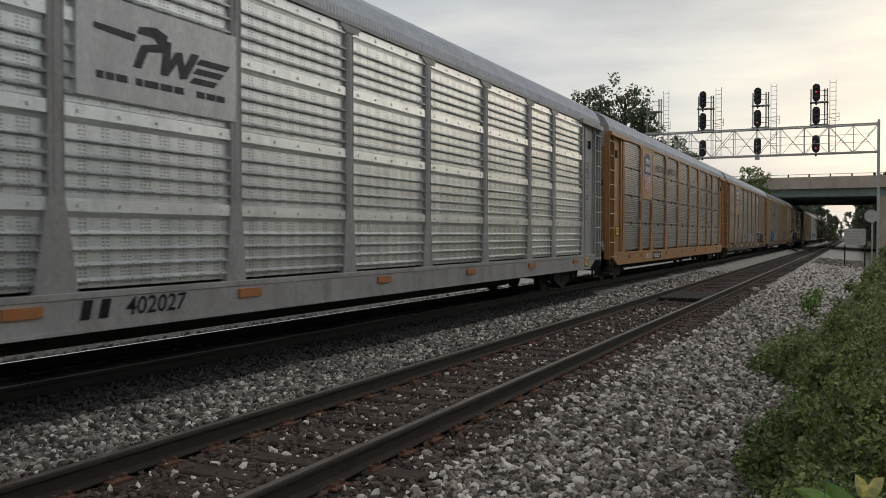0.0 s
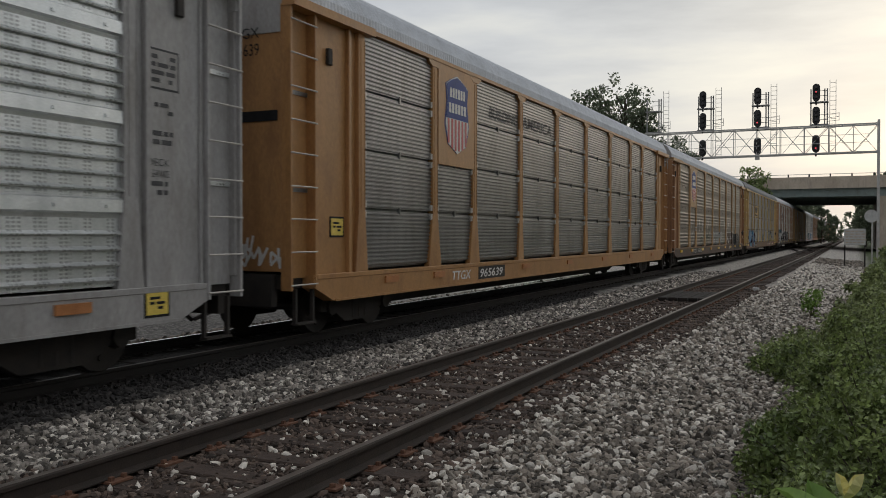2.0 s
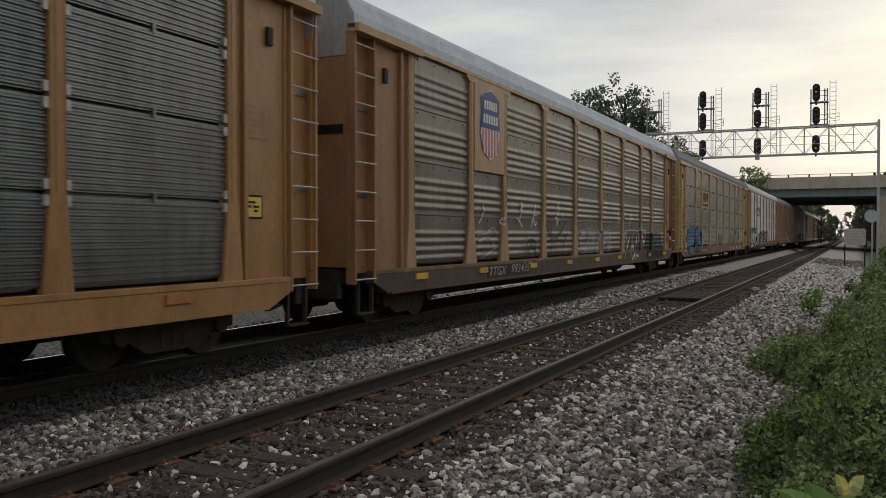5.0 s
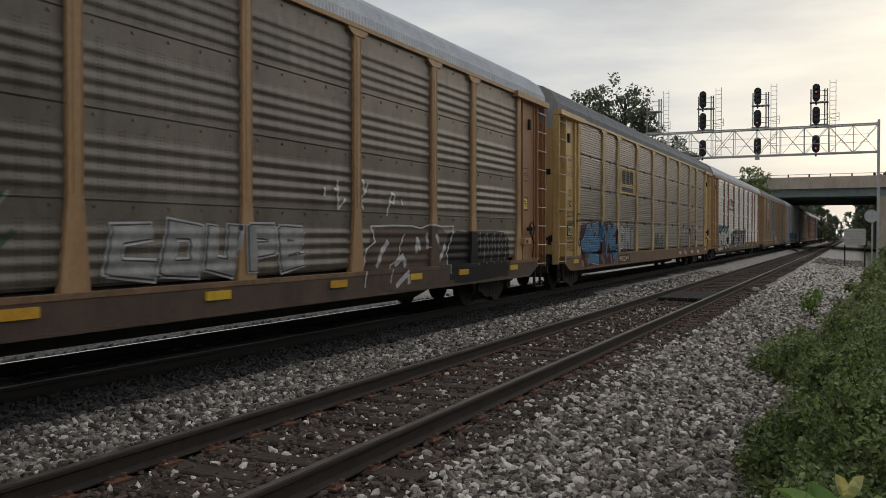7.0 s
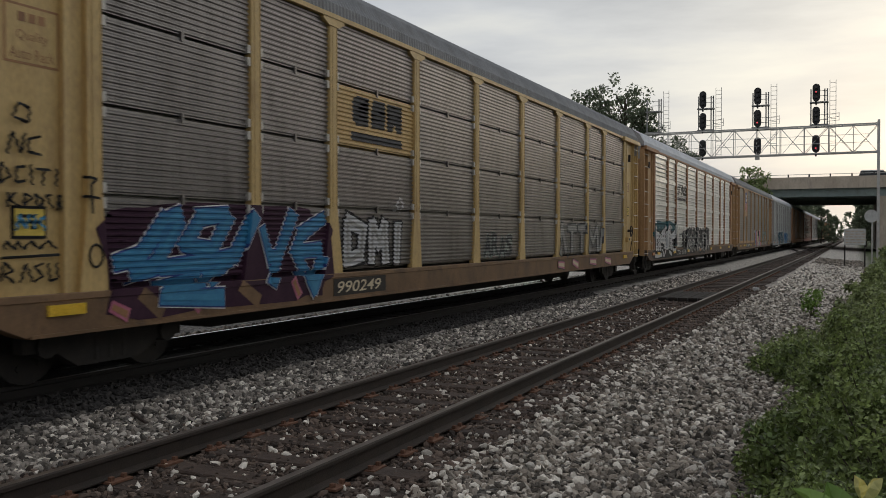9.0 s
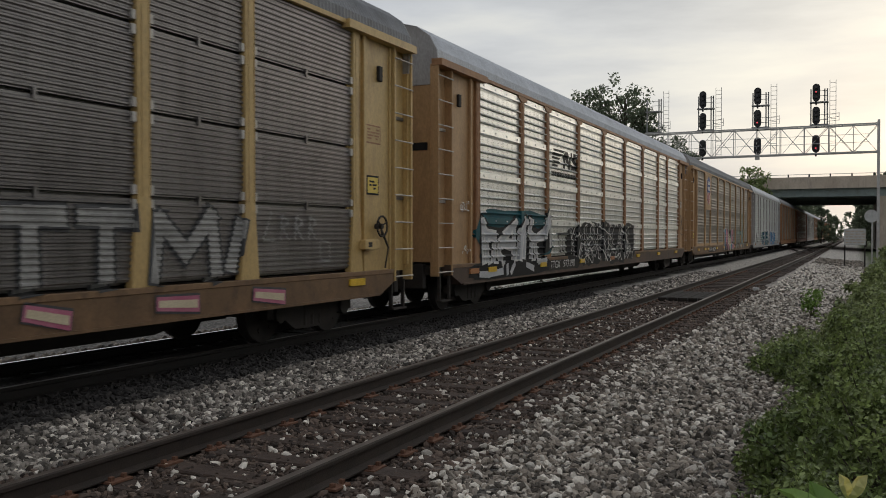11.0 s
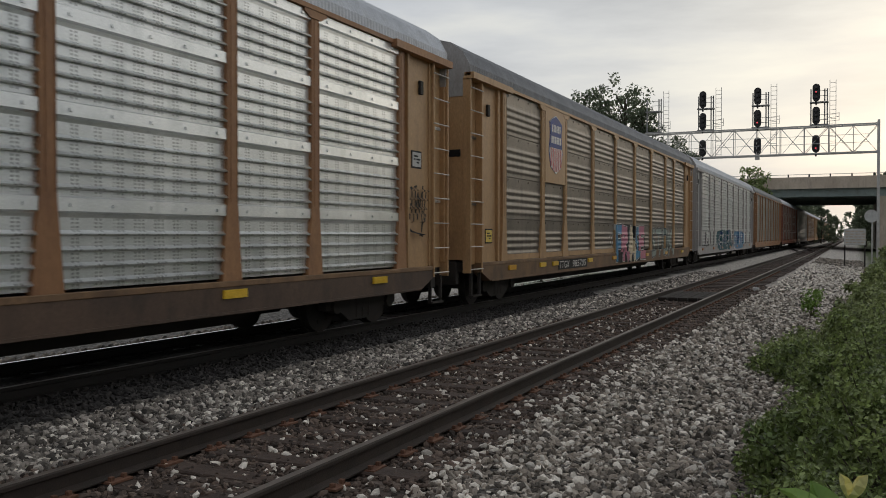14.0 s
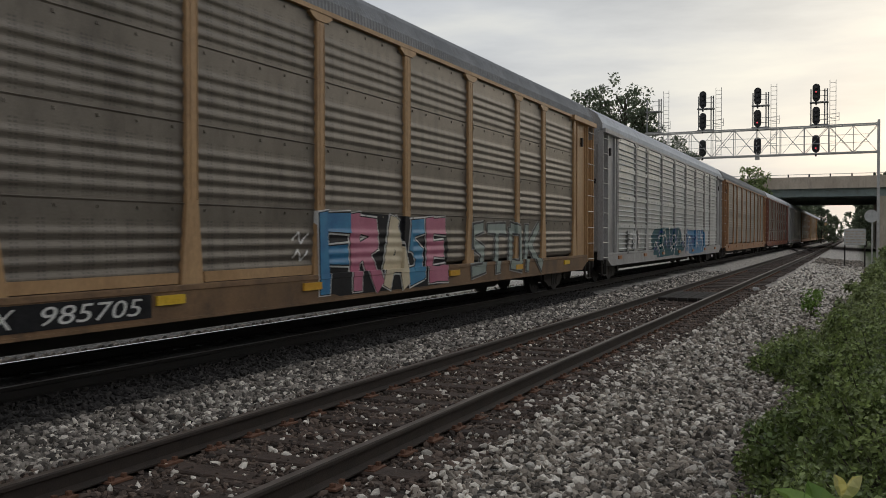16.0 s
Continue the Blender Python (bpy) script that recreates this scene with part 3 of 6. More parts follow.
def ladder_mesh(material):
    bm = bmesh.new()
    box(bm, SIDE - 0.10, SIDE - 0.08, 0.04, 0.66, 0.95, 4.84)
    return mesh("ladder", bm, material)


def stringer_mesh(material, s):
    bm = bmesh.new()
    box(bm, SIDE - 0.10, SIDE + 0.08, s - 0.025, s + 0.025, 0.78, 4.84)
    bevel(bm, 0.008)
    return mesh("stringer", bm, material)


def rung_mesh(material):
    bm = bmesh.new()
    rod(bm, (SIDE + 0.085, 0.02, 0.86), (SIDE + 0.085, 0.68, 0.86), 0.013)
    return mesh("rung", bm, material)


def sill_mesh(material):
    bm = bmesh.new()
    for x0, x1 in ((1.28, 1.50), (-1.50, -1.28)):
        prism(bm, [(0.62, 0.80), (1.15, 0.58), (BODY - 1.15, 0.58), (BODY - 0.62, 0.80), (BODY - 0.62, 0.985), (0.62, 0.985)], "x", x0, x1)
        box(bm, x0 - 0.01, x1 + 0.02, 1.2, BODY - 1.2, 0.565, 0.60)
    return mesh("sill", bm, material)


def flange_mesh(material):
    bm = bmesh.new()
    box(bm, 1.44, 1.512, 0.70, BODY - 0.70, 0.915, 0.990)
    bevel(bm, 0.008)
    return mesh("sill_flange", bm, material)


def frame_mesh(material):
    bm = bmesh.new()
    box(bm, -1.3, 1.3, 0.1, BODY - 0.1, 0.80, 1.0)                 # deck
    prism(bm, [(0.1, 0.8), (0.1, 0.52), (3.9, 0.52), (5.2, 0.26), (BODY - 5.2, 0.26), (BODY - 3.9, 0.52), (BODY - 0.1, 0.52), (BODY - 0.1, 0.8)], "x", -0.35, 0.35)               # centre sill
    for k in range(9):
        s = 4.2 + k * 2.37
        box(bm, -1.28, 1.28, s - 0.06, s + 0.06, 0.58, 0.82)
    box(bm, 0.35, 0.75, 9.0, 10.2, 0.48, 0.72)                     # brake gear
    rod(bm, (0.55, 11.0, 0.62), (0.55, 12.3, 0.62), 0.14, 10)
    for s in (0.45, BODY - 0.45):                                    # steps below the ladders
        for d in (-0.22, 0.22):
            box(bm, 1.40, 1.46, s + d - 0.02, s + d + 0.02, 0.30, 0.80)
        box(bm, 1.38, 1.50, s - 0.24, s + 0.24, 0.28, 0.31)
    return mesh("underframe", bm, material)


def far_side_mesh(material):
    bm = bmesh.new()
    box(bm, -SIDE - 0.03, -SIDE, 0.05, BODY - 0.05, 0.98, 4.90)
    box(bm, -1.42, 1.38, 0.06, BODY - 0.06, 2.2, 2.26)
    box(bm, -1.42, 1.38, 0.06, BODY - 0.06, 3.6, 3.66)
    for p in POSTS:
        box(bm, -SIDE - 0.10, -SIDE - 0.03, p - 0.1, p + 0.1, 0.98, 4.88)
    return mesh("far_side", bm, material)


def truck_mesh(material):
    bm = bmesh.new()
    for x in (1.02, -1.02):
        prism(bm, [(-1.15, 0.36), (-1.15, 0.52), (-0.7, 0.56), (-0.4, 0.66), (0.4, 0.66), (0.7, 0.56), (1.15, 0.52), (1.15, 0.36), (0.75, 0.34), (0.45, 0.16), (-0.45, 0.16), (-0.75, 0.34)],
              "x", x - 0.07, x + 0.07)
        for s in (-0.88, 0.88):
            rod(bm, (x - 0.09, s, 0.42), (x + 0.12, s, 0.42), 0.13, 10)
        for s in (-0.2, 0, 0.2):
            rod(bm, (x, s, 0.2), (x, s, 0.6), 0.085, 8)
    box(bm, -1.1, 1.1, -0.2, 0.2, 0.35, 0.55)
    return mesh("truck", bm, material)


def wheelset_mesh(material):
    bm = bmesh.new()
    rod(bm, (-1.0, 0, 0), (1.0, 0, 0), 0.075, 10)
    for x in (-0.7525, 0.7525):
        sg = 1 if x > 0 else -1
        rod(bm, (x - 0.06, 0, 0), (x + 0.06, 0, 0), 0.42, 28)
        rod(bm, (x - sg * 0.06, 0, 0), (x - sg * 0.085, 0, 0), 0.445, 28)
        for k in range(6):
            a = k * math.tau / 6
            rod(bm, (x + sg * 0.055, 0.26 * math.cos(a), 0.26 * math.sin(a)), (x + sg * 0.075, 0.26 * math.cos(a), 0.26 * math.sin(a)), 0.04, 6)
    return mesh("wheelset", bm, material)


def coupler_mesh(material):
    bm = bmesh.new()
    box(bm, -0.12, 0.12, -0.56, 0.3, 0.62, 0.86)
    box(bm, -0.19, 0.19, -0.56, -0.22, 0.56, 0.92)
    rod(bm, (0.5, 0.1, 0.62), (0.22, -0.5, 0.38), 0.03)
    box(bm, -1.2, 1.2, -0.02, 0.12, 0.55, 1.02)
    return mesh("coupler", bm, material)


CACHE = {}


def cached(fn, *key):
    k = (fn, *[str(i) for i in key])
    if k not in CACHE:
        args = [M[i] if isinstance(i, str) and i in M else i for i in key]
        CACHE[k] = fn(*args)
    return CACHE[k]


def turned(s):
    """The other end of the car, on the same side: mirrored in length."""
    return Matrix.Translation((0, s, 0)) @ Matrix.Diagonal((1, -1, 1, 1))


def make_car(kind, sheets, paint, roof, label, ends=None, base=None, cap_paint=None, strips=("amber_dull", "amber_dull"), strip_at=(2.3, 6.25, 9.75, 13.4, 17.1, 20.9, 24.6)):
    ends, base = ends or paint, base or paint
    car = thing("autorack_car", None, None, label, "freight car", "train of auto-rack cars")
    part("underframe", cached(frame_mesh, "iron"), None, car, "sooty steel underframe")
    part("sill", cached(sill_mesh, base), None, car, "weathered painted side sill")
    part("sill_flange", cached(flange_mesh, paint if base == paint else "flange_worn"), None, car, "worn painted flange along the sill")
    part("far_side", cached(far_side_mesh, sheets), None, car)
    part("roof", cached(roof_mesh, roof), None, car, "corrugated grey steel roof")
    part("eave_beam", cached(eave_mesh, paint), None, car)
    for a, b in zip(POSTS, POSTS[1:]):
        part("panel", cached(sheet, kind, round(b - a, 2), sheets), None, car, "ribbed galvanised steel panel", at=pose(0, a, 0))
    for p in POSTS:
        part("post", cached(post_mesh, paint, foot_of(p)), None, car, "painted upright post with flared foot", at=pose(0, p, 0))
        if 2.3 < p < 25:
            part("post_cap", cached(cap_mesh, paint), None, car, at=pose(0, p, 0))
    for at in (Matrix(), turned(BODY)):
        ep = part("end_panel", cached(end_panel_mesh, ends), None, car, at=at)
        la = part("ladder", cached(ladder_mesh, ends), None, car, at=at)
        for s0, s1, out in ((1.62, 1.70, 0.06), (0.70, 0.76, 0.02), (1.95, 2.00, 0.02)):
            part("fold", cached(fold_mesh, ends, s0, s1, out), None, ep)
        part("lug", cached(lug_mesh, "iron"), None, ep, "small dark lifting lug")
        for s in (0.04, 0.66):
            part("stringer", cached(stringer_mesh, ends, s), None, la)
        for k in range(9):
            part("rung", cached(rung_mesh, "rung"), None, la, at=pose(0, 0, 0.47 * k))
        for flip in (1, -1):
            leaf = part("end_door", cached(door_mesh, ends), None, car, "closed steel end door leaf", at=at @ Matrix.Diagonal((flip, 1, 1, 1)))
            part("slot", cached(slot_mesh, "ink"), None, leaf, "dark slot across the door")
            for x in (0.05, 1.36):
                part("batten", cached(batten_mesh, ends), None, leaf, at=pose(x, 0, 0))
        part("roof_end", cached(end_cap_mesh, cap_paint or "white_paint"), None, car, "pale roof end sheet", at=at)
        part("coupler", cached(coupler_mesh, "iron"), None, car, at=at)
    for s in (2.6, BODY - 2.6):
        part("truck", cached(truck_mesh, "iron"), None, car, "sooty cast-steel truck", at=pose(0, s, 0))
        for d in (-0.88, 0.88):
            w = part("wheelset", cached(wheelset_mesh, "iron"), None, car, "steel wheels on an axle", at=pose(0, s + d, 0.42))
            w["roll"] = s + d
    for k, s in enumerate(strip_at):
        bm = bmesh.new()
        box(bm, 1.50, 1.532, s - 0.23, s + 0.23, 0.77, 0.88)
        part("reflector", bm, M[strips[k % len(strips)]], car, "amber reflector strip on the sill")
    return car


# ---- lettering and paint on the cars ----
def text_mesh(word, grow=0.0, shear=0.0, space=1.0):
    cu = bpy.data.curves.new("lettering", "FONT")
    cu.body, cu.offset, cu.shear, cu.space_character, cu.resolution_u = word, grow, shear, space, 3
    ob = bpy.data.objects.new("lettering", cu)
    me = bpy.data.meshes.new_from_object(ob)
    bpy.data.objects.remove(ob)
    bm = bmesh.new()
    bm.from_mesh(me)
    bpy.data.meshes.remove(me)
    return bm


def place_flat(bm, s0, s1, z0, z1, x, lo=None, hi=None):
    """Stretch a flat outline to a field of the car's side: length s0 to s1, height z0 to z1."""
    xs, ys = [v.co.x for v in bm.verts], [v.co.y for v in bm.verts]
    lo = lo or (min(xs), min(ys))
    hi = hi or (max(xs), max(ys))
    for v in bm.verts:
        a, b = (v.co.x - lo[0]) / (hi[0] - lo[0]), (v.co.y - lo[1]) / (hi[1] - lo[1])
        v.co = Vector((x, s0 + a * (s1 - s0), z0 + b * (z1 - z0)))
    return lo, hi


def drape(bm, kind, lift):
    """Lay flat paint on the ribs and posts: cut it at every fold and set each point on the surface."""
    pts = PROFILE[kind]
    lo, hi = min(v.co.z for v in bm.verts), max(v.co.z for v in bm.verts)
    left, right = min(v.co.y for v in bm.verts), max(v.co.y for v in bm.verts)
    def cut(co, no):
        bmesh.ops.bisect_plane(bm, geom=bm.verts[:] + bm.edges[:] + bm.faces[:], plane_co=co, plane_no=no)
    for z in [p[0] for p in pts] + [0.911, 0.915, 0.991, 0.994, Z0, 1.98]:
        if lo < z < hi:
            cut((0, 0, z), (0, 0, 1))
    near = [p for p in POSTS if left - 0.3 < p < right + 0.3]
    for p in near:
        f = foot_of(p)
        for sg in (1, -1):
            for e in (0.0, 0.006):
                cut((0, p + sg * (0.10 + e), 2.5), (0, 1, 0))
                cut((0, p + sg * (0.10 + e), 1.98), (0, 1.03, sg * (f - 0.10)))
    zs, ds = [p[0] for p in pts], [p[1] for p in pts]
    for v in bm.verts:
        z, y = v.co.z, v.co.y
        x = SIDE + float(np.interp(z, zs, ds)) if z > 0.992 else (1.514 if z > 0.913 else 1.502)
        for p in near:
            w = 0.10 if z > 1.98 else 0.10 + (foot_of(p) - 0.10) * (1.98 - z) / 1.03
            if z > 0.95 and abs(y - p) < w + 0.003:
                x = SIDE + 0.066
        v.co.x = x + lift
    return bm


def fat_strokes(car, kind, s0, s1, z0, z1, lines, width, layers):
    """Letters drawn with a fat spray cap: polylines in a unit field; layers of (extra width, paint) from the back to the front."""
    piece = None
    for j, (extra, m) in enumerate(layers):
        bm = bmesh.new()
        r = width / 2 + extra
        k = 0
        for line in lines:
            pts = [(s0 + a * (s1 - s0), z0 + b * (z1 - z0)) for a, b in line]
            for (a, b), (c, d) in zip(pts, pts[1:]):
                n = Vector((-(d - b), c - a)).normalized() * r
                along = Vector((c - a, d - b)).normalized() * r * 0.6
                q = [(a - along.x + n.x * 0.8, b - along.y + n.y * 0.8), (c + along.x + n.x, d + along.y + n.y), (c + along.x * 1.3 - n.x, d + along.y * 1.3 - n.y), (a - along.x - n.x * 0.8, b - along.y - n.y * 0.8)]
                one = bmesh.new()
                one.faces.new([one.verts.new((SIDE, p, max(0.60, z))) for p, z in q])
                drape(one, kind, 0.008 + 0.006 * j + 0.0003 * k)
                k += 1
                me = bpy.data.meshes.new("stroke")
                one.to_mesh(me)
                one.free()
                bm.from_mesh(me)
                bpy.data.meshes.remove(me)
        ob = part("graffiti", bm, M[m], car if piece is None else piece, "large spray-painted graffiti letters" if piece is None else "")
        piece = piece or ob
    return piece


def cloud_patch(car, kind, s0, s1, z0, z1, m, seed, lift=0.004, square=0.45):
    """A sprayed background patch with a lumpy edge."""
    rng = random.Random(seed)
    n, out = 30, []
    cs, cz, rs, rz = (s0 + s1) / 2, (z0 + z1) / 2, (s1 - s0) / 2, (z1 - z0) / 2
    for i in range(n):
        a, k = i * math.tau / n, rng.uniform(0.92, 1.06)
        c, s_ = math.cos(a), math.sin(a)
        out.append((cs + rs * k * math.copysign(abs(c) ** square, c), max(0.6, cz + rz * k * math.copysign(abs(s_) ** square, s_))))
    bm = bmesh.new()
    bm.faces.new([bm.verts.new((SIDE, s, z)) for s, z in out])
    bmesh.ops.triangulate(bm, faces=bm.faces[:])
    drape(bm, kind, lift)
    return part("graffiti", bm, M[m], car, "sprayed graffiti background")


def scribbles(car, kind, s0, s1, z0, z1, m, width, count, seed):
    """Thin curling outlines over a piece."""
    rng = random.Random(seed)
    for k in range(count):
        s, z = s0 + (s1 - s0) * (k + rng.random()) / count, rng.uniform(z0, z0 + 0.4 * (z1 - z0))
        a, pts = rng.uniform(0.9, 2.0), [(s, z)]
        bend = rng.uniform(-0.5, 0.5)
        for i in range(8):
            a += bend + rng.uniform(-0.25, 0.25)
            s, z = s + 0.16 * math.cos(a), min(z1, max(z0, z + 0.16 * math.sin(a)))
            pts.append((min(s1, max(s0, s)), z))
        stroke(car, kind, pts, width, m, 0.03 + 0.0005 * k)


def end_lettering(car, word, z0, z1, m):
    """Lettering on the end door, facing along the track."""
    bm = text_mesh(word)
    place_flat(bm, 0.42, 0.98, z0 + 0.24, z1 + 0.24, 0)
    for v in bm.verts:
        v.co = Vector((v.co.y, 0.008, v.co.z))
    part("lettering", bm, M[m], car, "stencilled lettering on the end door")


def placard(car, s, z, m="yellow_card", x=SIDE):
    bm = bmesh.new()
    box(bm, x - 0.012, x + 0.002, s - 0.2, s + 0.2, z - 0.16, z + 0.16)
    p = part("placard", bm, M["ink"], car, "small bordered placard")
    bm = bmesh.new()
    box(bm, x - 0.005, x + 0.006, s - 0.17, s + 0.17, z - 0.13, z + 0.13)
    part("placard_face", bm, M[m], p, "yellow placard face")
    bars(p, s - 0.12, s + 0.12, z - 0.08, z + 0.09, 3, "ink", x + 0.009, 8)


def lettering(car, word, s0, s1, z0, z1, material, x=1.508, shear=0.0, grow=0.0, label=""):
    bm = text_mesh(word, grow, shear)
    place_flat(bm, s0, s1, z0, z1, x)
    part("lettering", bm, M[material], car, label or "stencilled lettering")


def graffiti_word(car, kind, word, s0, s1, z0, z1, fills, edge, rim=None, grow=0.03, shear=0.1):
    """Fat letters in one or more paints with an outline round them."""
    n = len(word)
    w = (s1 - s0) / n
    piece = None
    for i, ch in enumerate(word):
        a, b = s0 + w * i - 0.04, s0 + w * (i + 1) + 0.04
        up = 0.05 * math.sin(i * 2.1)
        for j, (g, m) in enumerate(((grow + 0.11, rim), (grow + 0.075, edge), (grow, fills[i % len(fills)]))):
            if m is None:
                continue
            bm = text_mesh(ch, g, shear)
            e = (grow + 0.11 - g) * (b - a) * 0.55
            place_flat(bm, a + e, b - e, z0 + up + e, z1 + up - e, SIDE)
            drape(bm, kind, 0.006 + 0.004 * j)
            ob = part("graffiti", bm, M[m], car if piece is None else piece, "spray-painted graffiti letters" if piece is None else "")
            if piece is None:
                piece = ob
    return piece


def shards(car, kind, s0, s1, z0, z1, paints, seed, count=14, back=None, lines=None):
    """Interlocked wild-style graffiti: pointed strokes over a dark cloud, with thin outlines."""
    rng = random.Random(seed)
    piece = None
    def poly(pts, m, lift):
        nonlocal piece
        bm = bmesh.new()
        bm.faces.new([bm.verts.new((SIDE, s, z)) for s, z in pts])
        bmesh.ops.triangulate(bm, faces=bm.faces[:])
        drape(bm, kind, lift)
        ob = part("graffiti", bm, M[m], car if piece is None else piece, "spray-painted wild-style graffiti" if piece is None else "")
        piece = piece or ob
    if back:
        n = 26
        cs, cz, rs, rz = (s0 + s1) / 2, (z0 + z1) / 2, (s1 - s0) / 2, (z1 - z0) / 2
        out = []
        for i in range(n):
            a = i * math.tau / n
            k = rng.uniform(0.92, 1.08)
            c, s_ = math.cos(a), math.sin(a)
            out.append((cs + rs * k * math.copysign(abs(c) ** 0.4, c), cz + rz * k * math.copysign(abs(s_) ** 0.45, s_)))
        poly(out, back, 0.005)
    w = (s1 - s0) / count
    for i in range(count):
        s = s0 + w * (i + 0.2)
        lean, h0, h1 = rng.uniform(-0.25, 0.55), z0 + rng.uniform(0.02, 0.35) * (z1 - z0), z1 - rng.uniform(0.02, 0.3) * (z1 - z0)
        t = w * rng.uniform(0.45, 0.8)
        zm = h0 + (h1 - h0) * rng.uniform(0.35, 0.65)
        pts = [(s, h0), (s + t * 0.5, h0 + 0.04), (s + t + lean * 0.5, zm - 0.05), (s + t * 1.5 + lean * 0.4, zm + 0.03), (s + t + lean, h1), (s + lean - t * 0.2, h1 - 0.06), (s + lean * 0.4 + 0.01, zm)]
        m = paints[i % len(paints)]
        if lines:
            c = Vector((sum(p[0] for p in pts) / 7, sum(p[1] for p in pts) / 7))
            poly([(c.x + (p[0] - c.x) * 1.16 + 0.0, c.y + (p[1] - c.y) * 1.07) for p in pts], lines, 0.009 + 0.0004 * i)
        poly(pts, m, 0.016 + 0.0004 * i)
    return piece


def stroke(car, kind, pts, width, m, lift=0.02):
    """A single sprayed line."""
    bm = bmesh.new()
    for (a, b), (c, d) in zip(pts, pts[1:]):
        n = Vector((-(d - b), c - a)).normalized() * width / 2
        q = [bm.verts.new((SIDE, p + n.x * k, z + n.y * k)) for p, z, k in ((a, b, 1), (c, d, 1), (c, d, -1), (a, b, -1))]
        bm.faces.new(q)
    drape(bm, kind, lift)
    part("graffiti", bm, M[m], car, "sprayed tag")


def plate(car, s0, s1, z0, z1, m, x=SIDE + 0.072, label=""):
    bm = bmesh.new()
    box(bm, SIDE - 0.02, x, s0, s1, z0, z1)
    return part("emblem_plate", bm, M[m], car, label)


def shape(parent, pts, m, x, label=""):
    bm = bmesh.new()
    prism(bm, pts, "x", x - 0.004, x)
    return part("emblem", bm, M[m], parent, label)


def notice(car, s0, s1, z0, z1, paper, ink):
    """A framed stencil on the flat end panel."""
    bm = bmesh.new()
    box(bm, SIDE - 0.012, SIDE - 0.006, s0, s1, z0, z1)
    p = part("notice", bm, M[ink], car, "framed stencil on the end panel")
    bm = bmesh.new()
    box(bm, SIDE - 0.009, SIDE - 0.003, s0 + 0.025, s1 - 0.025, z0 + 0.025, z1 - 0.025)
    part("notice_face", bm, M[paper], p)
    bars(p, s0 + 0.08, s1 - 0.06, z0 + 0.06, z1 - 0.05, 4, ink, SIDE, 9)


def end_tag(car, x0, x1, z0, z1, m, seed):
    """Sprayed scribble on the end door."""
    rng = random.Random(seed)
    bm = bmesh.new()
    for k in range(9):
        x, z = rng.uniform(x0, x1), rng.uniform(z0, z0 + 0.3 * (z1 - z0))
        for i in range(3):
            nx, nz = x + rng.uniform(-0.06, 0.14), z + rng.uniform(0.08, 0.25) * (1 if i != 1 else -0.7)
            n = Vector((-(nz - z), nx - x)).normalized() * 0.022
            y = 0.034 - 0.0004 * (k * 3 + i)
            bm.faces.new([bm.verts.new(p) for p in ((x + n.x, y, z + n.y), (nx + n.x, y, nz + n.y), (nx - n.x, y, nz - n.y), (x - n.x, y, z - n.y))])
            x, z = nx, nz
    part("graffiti", bm, M[m], car, "sprayed scribble on the end door")


def number_patch(car, s0, s1):
    bm = bmesh.new()
    box(bm, 1.49, 1.506, s0, s1, 0.64, 0.905)
    part("number_panel", bm, M["iron"], car, "dark patch behind the number")


def painted(car, kind, pts, m, lift=0.005):
    """A flat shape painted straight on the ribbed sheet."""
    bm = bmesh.new()
    bm.faces.new([bm.verts.new((SIDE, s, z)) for s, z in pts])
    bmesh.ops.triangulate(bm, faces=bm.faces[:])
    drape(bm, kind, lift)
    part("emblem", bm, M[m], car, "dark emblem painted on the ribs")


def shield_emblem(car, paint):
    p = plate(car, 4.87, 6.57, 2.93, 4.86, paint, label="painted plate with a striped shield emblem")
    x = SIDE + 0.078
    def edge(k):
        return [(5.72 - 0.52 * k, 4.52 + 0.0), (5.72 - 0.30 * k, 4.62), (5.72, 4.70 + 0.02 * k), (5.72 + 0.30 * k, 4.62), (5.72 + 0.52 * k, 4.52), (5.72 + 0.47 * k, 4.2), (5.72 + 0.56 * k, 3.75), (5.72 + 0.42 * k, 3.35),
                (5.72, 3.20 - 0.02 * k), (5.72 - 0.42 * k, 3.35), (5.72 - 0.56 * k, 3.75), (5.72 - 0.47 * k, 4.2)]
    shape(p, edge(1.06), "blue_ink", x, "navy rim of the shield")
    shape(p, edge(0.98), "white_ink", x + 0.005, "white field of the shield")
    top = [(5.72 - 0.50, 4.51), (5.72 - 0.29, 4.61), (5.72, 4.69), (5.72 + 0.29, 4.61), (5.72 + 0.50, 4.51), (5.72 + 0.46, 4.2), (5.72 + 0.53, 3.86), (5.72 - 0.53, 3.86), (5.72 - 0.46, 4.2)]
    shape(p, top, "blue_ink", x + 0.010, "navy upper half")
    for k in range(6):
        s = 5.72 - 0.46 + k * 0.165
        lo = 3.24 + 0.9 * max(0, abs(s + 0.04 - 5.72) - 0.12) ** 1.6
        shape(p, [(s, lo), (s + 0.085, lo), (s + 0.085, 3.85), (s, 3.85)], "red_ink", x + 0.010, "red stripe")
    for z, w in ((4.36, 0.38), (4.06, 0.43)):
        for k in range(6):
            s = 5.72 - w + k * w / 3
            shape(p, [(s + 0.02, z - 0.09), (s + w / 3 - 0.025, z - 0.09), (s + w / 3 - 0.025, z + 0.10), (s + 0.02, z + 0.10)], "white_ink", x + 0.014, "white bar")


